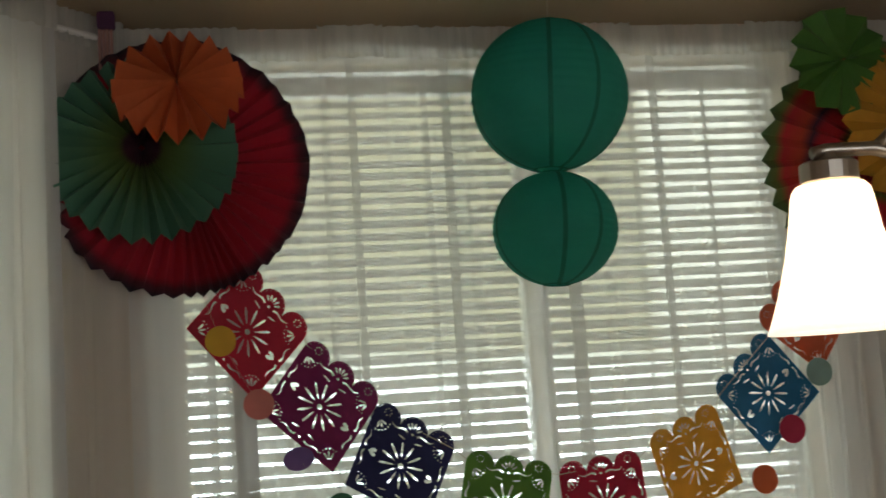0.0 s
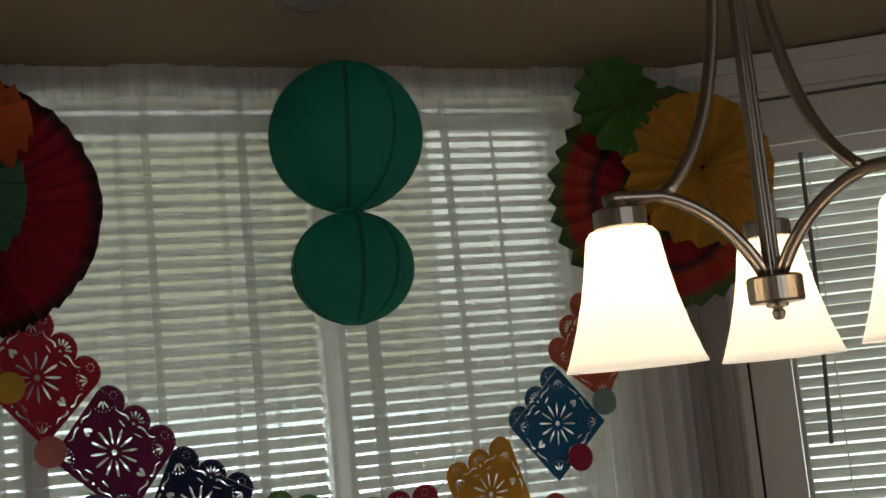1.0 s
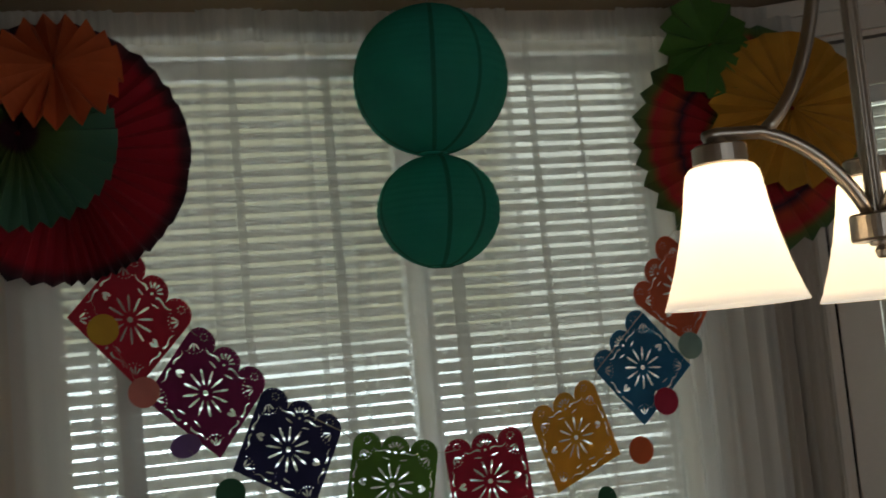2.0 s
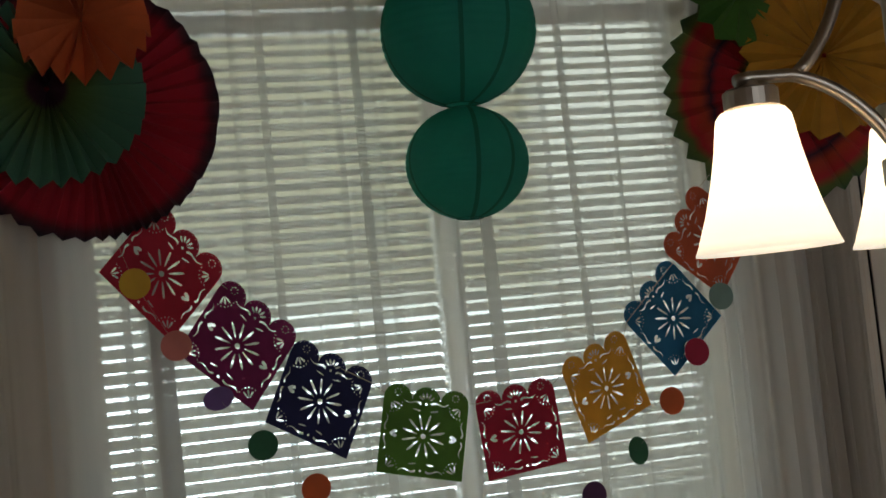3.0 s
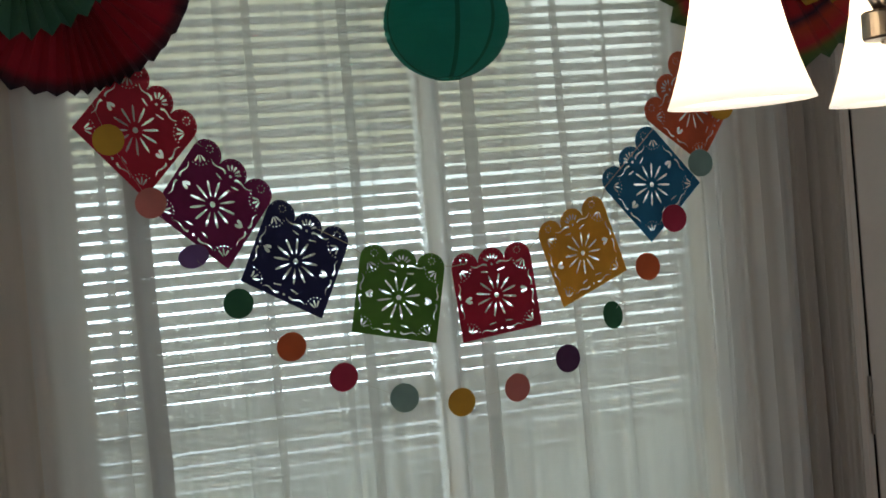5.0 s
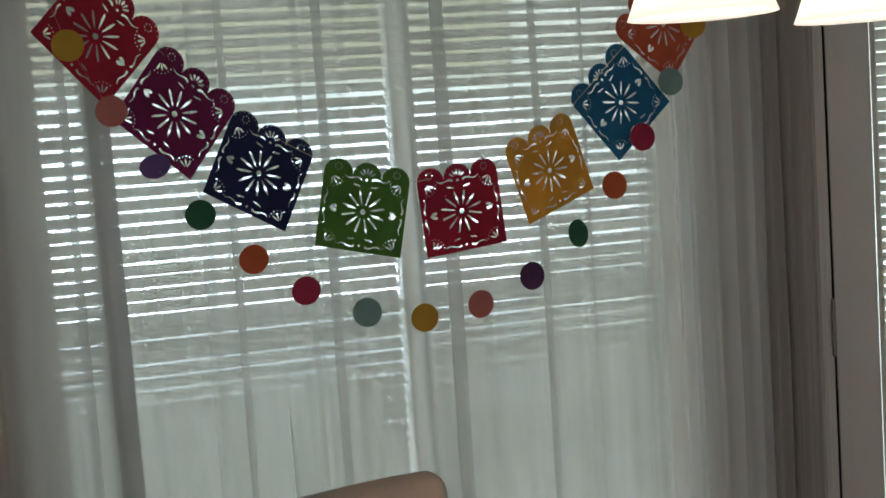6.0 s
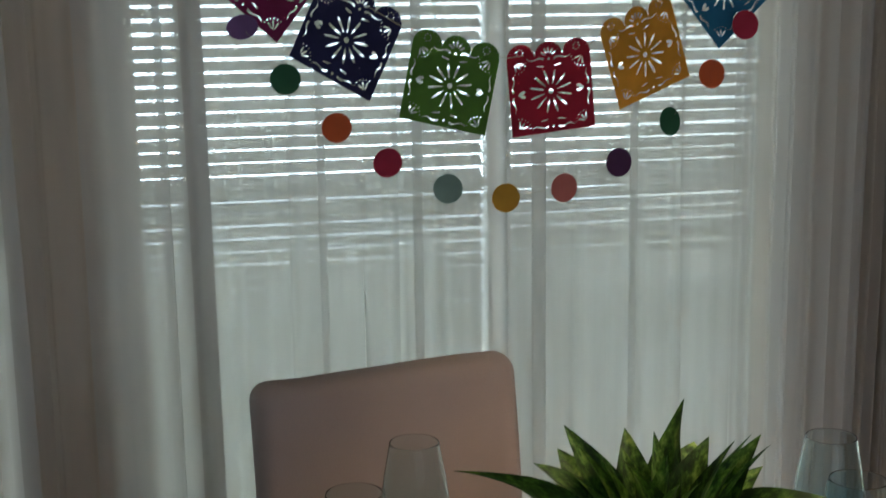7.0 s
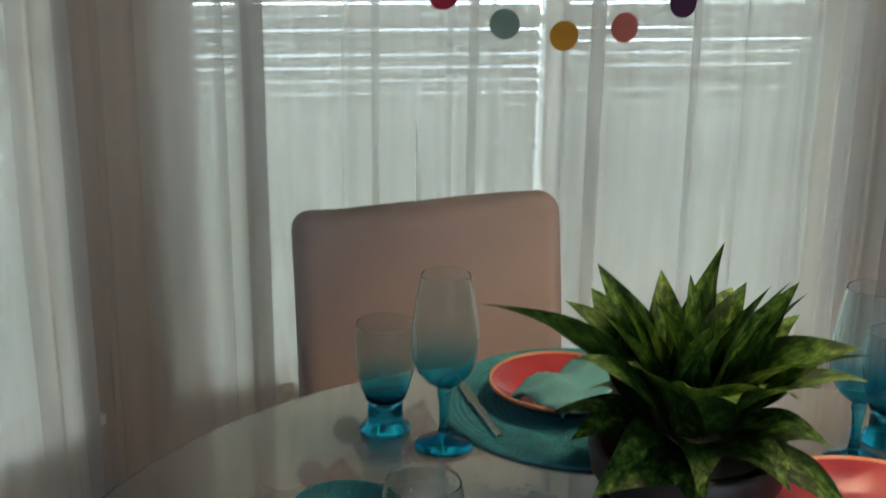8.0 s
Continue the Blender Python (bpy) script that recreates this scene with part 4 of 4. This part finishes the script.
def parsons_chair(m):
    """An upholstered high-backed chair on tapered legs."""
    root = thing("dining_chair", m, "taupe upholstered dining chair with a straight padded back", "chair")
    W, D, H = 0.458, 0.075, 0.882
    bm = box(bmesh.new(), -W / 2, W / 2, 0, D, 0.42, H)
    bmesh.ops.bevel(bm, geom=bm.edges[:], offset=0.030, segments=5, affect="EDGES", profile=0.5)
    cuts = [((0, 0, 0.455 + k * (H - 0.49) / 8), (0, 0, 1)) for k in range(9)] + [((x, 0, 0), (1, 0, 0)) for x in (-0.19, -0.14, -0.07, 0, 0.07, 0.14, 0.19)]
    for co, no in cuts:
        bmesh.ops.bisect_plane(bm, geom=bm.verts[:] + bm.edges[:] + bm.faces[:], plane_co=co, plane_no=no)
    for v in bm.verts:
        t = (v.co.z - 0.42) / (H - 0.42)
        swell = 0.008 * max(0, 1 - (2 * v.co.x / W) ** 2) * math.sin(math.pi * min(1, max(0, t)))
        v.co.y += swell * (1 if v.co.y > D / 2 else -1) + 0.055 * t * t
        v.co.z += (0.006 * math.sin(v.co.x * 9) + 0.002 * noise.noise((v.co.x * 20, 1, 3))) * t
    part("backrest", bm, CHAIR, root, smooth=True)
    part("seat", box(bmesh.new(), -W / 2, W / 2, -0.40, 0.002, 0.39, 0.48, 0.02), CHAIR, root, smooth=False)
    for sx in (-1, 1):
        for y in (-0.37, 0.03):
            bm = capped(bmesh.new(), [(0.014, 0.0), (0.022, 0.40)], 12)
            bmesh.ops.translate(bm, vec=(sx * 0.19, y, 0), verts=bm.verts)
            part("leg", bm, LEGWOOD, root)
    return root


parsons_chair(pose(0.366, -0.80, 0, 0, 0, 7))


def goblet(name, x, y, shape, label, tint=None):
    """A drinking glass in two parts: the bowl with its rounded rim, and the solid stem and foot."""
    root = thing(name, pose(x, y, TOP + 0.001), label, "glass", "turquoise glasses")
    foot, bowl = shape
    tint = tint or BLUE
    end = foot[-1]
    part("foot", revolve(bmesh.new(), [(0.0006, 0.0)] + foot + [(end[0] * 0.6, end[1] + 0.0004), (0.0006, end[1] + 0.0005)], 44), tint, root, smooth=True)
    w = 0.0012
    r, z = bowl[-1]
    outer = [(0.0006, end[1] + 0.001), (end[0] * 0.8, end[1] + 0.0014)] + bowl[:-1] + [(r + 0.0002, z - 0.003), (r, z - 0.0008)]
    rim = [(r - 0.0003, z), (r - 0.0009, z), (r - w, z - 0.0008), (r - w + 0.0002, z - 0.003)]
    inner = [(max(0.0006, a - w), b_) for a, b_ in reversed(bowl[:-1])]
    inner.append((0.0006, inner[-1][1] - 0.001))
    part("bowl", revolve(bmesh.new(), outer + rim + inner, 44), tint, root, smooth=True)
    return root


WINE = ([(0.030, 0.0), (0.0345, 0.001), (0.035, 0.003), (0.030, 0.006), (0.014, 0.010), (0.0075, 0.016), (0.0058, 0.03), (0.0062, 0.055), (0.0085, 0.068), (0.009, 0.074)],
        [(0.012, 0.080), (0.022, 0.087), (0.032, 0.099), (0.0385, 0.115), (0.0408, 0.134), (0.0400, 0.155), (0.0365, 0.180), (0.0315, 0.207), (0.0295, 0.220)])
TUMBLER = ([(0.026, 0.0), (0.0305, 0.001), (0.0315, 0.004), (0.0300, 0.008), (0.0250, 0.011), (0.0225, 0.016), (0.0215, 0.026), (0.0220, 0.034)],
           [(0.0245, 0.044), (0.0300, 0.060), (0.0350, 0.080), (0.0382, 0.100), (0.0388, 0.118), (0.0370, 0.134), (0.0352, 0.143)])


goblet("wine_glass", 0.290, -1.341, WINE, "clear wine glass with a turquoise stem")
goblet("water_goblet", 0.224, -1.289, TUMBLER, "short footed turquoise water goblet", BLUE_LOW)
goblet("water_goblet", 0.217, -1.690, TUMBLER, "short footed turquoise water goblet", BLUE_LOW)
goblet("wine_glass", 0.769, -1.442, WINE, "clear wine glass with a turquoise stem")
goblet("water_goblet", 0.835, -1.395, TUMBLER, "short footed turquoise water goblet", BLUE_LOW)


def placemat(x, y, r, label):
    root = thing("placemat", pose(x, y, TOP), label, "placemat", "round placemats")
    bm = bmesh.new()
    prof = [(0.0006, 0.0005)]
    n = 22
    prof += [(r * k / n + r / n * 0.5 * (j - 1), 0.003 + (0.0022 if j == 1 else 0.0)) for k in range(1, n + 1) for j in (0, 1)]
    prof += [(r, 0.0005)]
    revolve(bm, prof, 72)
    part("woven_disc", bm, MAT, root)
    part("border", revolve(bmesh.new(), [(r + 0.0005, 0.0005), (r + 0.004, 0.001), (r + 0.005, 0.004), (r + 0.002, 0.0062), (r + 0.0005, 0.005)], 72, True), MAT, root)
    return root


placemat(0.485, -1.245, 0.180, "round woven turquoise placemat on the table")
placemat(0.160, -1.482, 0.058, "small round woven turquoise coaster on the table")
placemat(0.735, -1.640, 0.180, "round woven turquoise placemat on the table")


def plate(x, y, r, z, label):
    root = thing("plate", pose(x, y, z), label, "plate", "coral plates")
    part("dish", revolve(bmesh.new(), [(0.0006, 0.004), (r * 0.55, 0.004), (r * 0.66, 0.008), (r * 0.93, 0.026), (r * 0.955, 0.026)], 64), PLATE, root, "coral red glazed inside", True)
    part("rim", revolve(bmesh.new(), [(r * 0.956, 0.0255), (r * 0.97, 0.029), (r, 0.028), (r, 0.024), (r * 0.957, 0.0225)], 64, True), PLATE_RIM, root, "tan glazed rim", True)
    part("underside", revolve(bmesh.new(), [(0.0006, 0.0), (r * 0.60, 0.0), (r * 0.70, 0.004), (r * 0.985, 0.022)], 64), PLATE_DARK, root, "dark blue glazed underside", True)
    return root


plate(0.462, -1.235, 0.096, TOP + 0.006, "coral red plate with a tan rim and dark underside")
plate(0.705, -1.605, 0.122, TOP + 0.006, "coral red plate with a tan rim and dark underside")


def napkin(x, y, z, turn):
    bm = bmesh.new()
    n = 14
    rnd = random.Random(8)
    grid = [[bm.verts.new(((i / n - 0.5) * 0.15, (j / n - 0.5) * 0.10, 0.012 + 0.012 * math.sin(i * 0.8 + j * 0.3) * math.cos(j * 0.5) + 0.018 * (1 - abs(j / n - 0.5) * 2) + rnd.uniform(0, 0.001)))
             for i in range(n + 1)] for j in range(n + 1)]
    for a, b_ in zip(grid, grid[1:]):
        for i in range(n):
            bm.faces.new((a[i], a[i + 1], b_[i + 1], b_[i]))
    ob = link("napkin", bm, NAPKIN, smooth=True)
    so = ob.modifiers.new("thick", "SOLIDIFY")
    so.thickness = 0.003
    ob.matrix_basis = pose(x, y, z, 0, 0, turn)
    tagged(ob, "aqua cloth napkin folded on a coral plate", "napkin")


napkin(0.470, -1.258, TOP + 0.018, 35)


def table_knife(x, y, z, turn):
    root = thing("table_knife", pose(x, y, z, 0, 0, turn), "polished steel table knife on a placemat", "cutlery")
    bm = bmesh.new()
    box(bm, -0.105, -0.005, -0.0052, 0.0052, 0.0, 0.005, 0.002)
    part("handle", bm, STEEL, root)
    bm = bmesh.new()
    box(bm, -0.004, 0.105, -0.0075, 0.0075, 0.001, 0.003)
    for v in bm.verts:
        if v.co.x > 0.1 and v.co.y > 0:
            v.co.y = -0.002
    part("blade", bm, STEEL, root)
    return root


table_knife(0.345, -1.235, TOP + 0.006, 98)


def leaf_mesh(width, arch, cup, seed):
    """A broad pointed leaf of unit length along its own x axis, folded along the middle and arched, both ends on the axis."""
    bm = bmesh.new()
    n, k = 14, 4
    rnd = random.Random(seed)
    wav, bend = rnd.uniform(0, 6), rnd.uniform(-0.05, 0.05)
    grid = []
    for i in range(n + 1):
        t = i / n
        w = width / 2 * (math.sin(math.pi * t ** 0.72) ** 0.85 * (1.12 - 0.45 * t)) + 0.012 * (1 - t)
        z = arch * 4 * t * (1 - t) * (0.75 + 0.5 * t)
        row = []
        for j in range(-k, k + 1):
            p = j / k
            row.append(bm.verts.new((t, p * w + bend * math.sin(math.pi * t), z + cup * abs(p) ** 1.3 * w + 0.10 * w * math.sin(9 * t + wav + p) * p * p)))
        grid.append(row)
    for a, b_ in zip(grid, grid[1:]):
        for j in range(2 * k):
            bm.faces.new((a[j], a[j + 1], b_[j + 1], b_[j]))
    me = bpy.data.meshes.new("leaf")
    bm.to_mesh(me)
    bm.free()
    for p in me.polygons:
        p.use_smooth = True
    me.materials.append(LEAF)
    return me


def potted_plant(x, y):
    root = thing("potted_plant", pose(x, y, TOP), "leafy green variegated plant in a dark pot", "plant")
    part("pot", revolve(bmesh.new(), [(0.0006, 0.0), (0.07, 0.0), (0.085, 0.004), (0.106, 0.035), (0.112, 0.070), (0.107, 0.076), (0.100, 0.066), (0.092, 0.060), (0.0006, 0.058)], 48), POT, root, "dark glazed round pot", True)
    part("soil", capped(bmesh.new(), [(0.096, 0.060), (0.086, 0.068)], 32), SOIL, root)
    rnd = random.Random(21)
    shapes = [leaf_mesh(0.40, 0.09, 0.30, 1), leaf_mesh(0.46, 0.14, 0.22, 2), leaf_mesh(0.34, 0.04, 0.42, 3), leaf_mesh(0.42, 0.20, 0.18, 4)]

    def leaf(a, out, up, shape, start=0.03, wide=1.0, roll=0.0, low=0.085):
        """One leaf that grows from the crown towards the angle a; its tip is out metres from the middle and up metres over the table."""
        way = Vector((math.cos(radians(a)), math.sin(radians(a)), 0))
        foot = way * start + Vector((0, 0, low))
        tip = way * out + Vector((0, 0, up))
        d = (tip - foot)
        ax = d.normalized()
        side = Vector((0, 0, 1)).cross(way).normalized()
        nz = ax.cross(side).normalized()
        m_ = Matrix((ax, side, nz)).transposed().to_4x4()
        m_.translation = foot
        size = d.length
        share("leaf", shapes[shape], root, m_ @ pose(0, 0, 0, roll, 0, 0) @ Matrix.Diagonal((size, size * wide, size, 1)))

    # upright leaves round the heart
    for k in range(18):
        leaf(20 * k + rnd.uniform(-10, 10), rnd.uniform(0.045, 0.135), rnd.uniform(0.230, 0.272), rnd.choice((0, 2, 2)), 0.02, rnd.uniform(0.75, 1.05), rnd.uniform(-40, 40), 0.09)
    # leaves half way up, which arch outwards
    for k in range(18):
        leaf(20 * k + rnd.uniform(-8, 8), rnd.uniform(0.13, 0.18), rnd.uniform(0.135, 0.225), rnd.choice((0, 1, 1)), 0.03, rnd.uniform(1.05, 1.4), rnd.uniform(-26, 26))
    # broad low leaves that hang over the rim of the pot
    for k in range(12):
        leaf(30 * k + 14 + rnd.uniform(-9, 9), rnd.uniform(0.13, 0.165), rnd.uniform(0.07, 0.11), rnd.choice((1, 3, 3)), 0.04, rnd.uniform(1.2, 1.5), rnd.uniform(-22, 22))
    # the long ones on either side, and those that bend down
    leaf(176, 0.235, 0.235, 0, 0.03, 0.85, 30)
    leaf(-6, 0.200, 0.170, 0, 0.03, 0.60, -20)
    leaf(-14, 0.190, 0.150, 1, 0.03, 0.60, 10)
    leaf(-140, 0.185, 0.075, 1, 0.04, 1.25, -30)
    leaf(-44, 0.195, 0.020, 3, 0.05, 0.70, 20)
    leaf(-104, 0.160, 0.060, 3, 0.04, 1.35, 10)
    return root


potted_plant(0.540, -1.497)
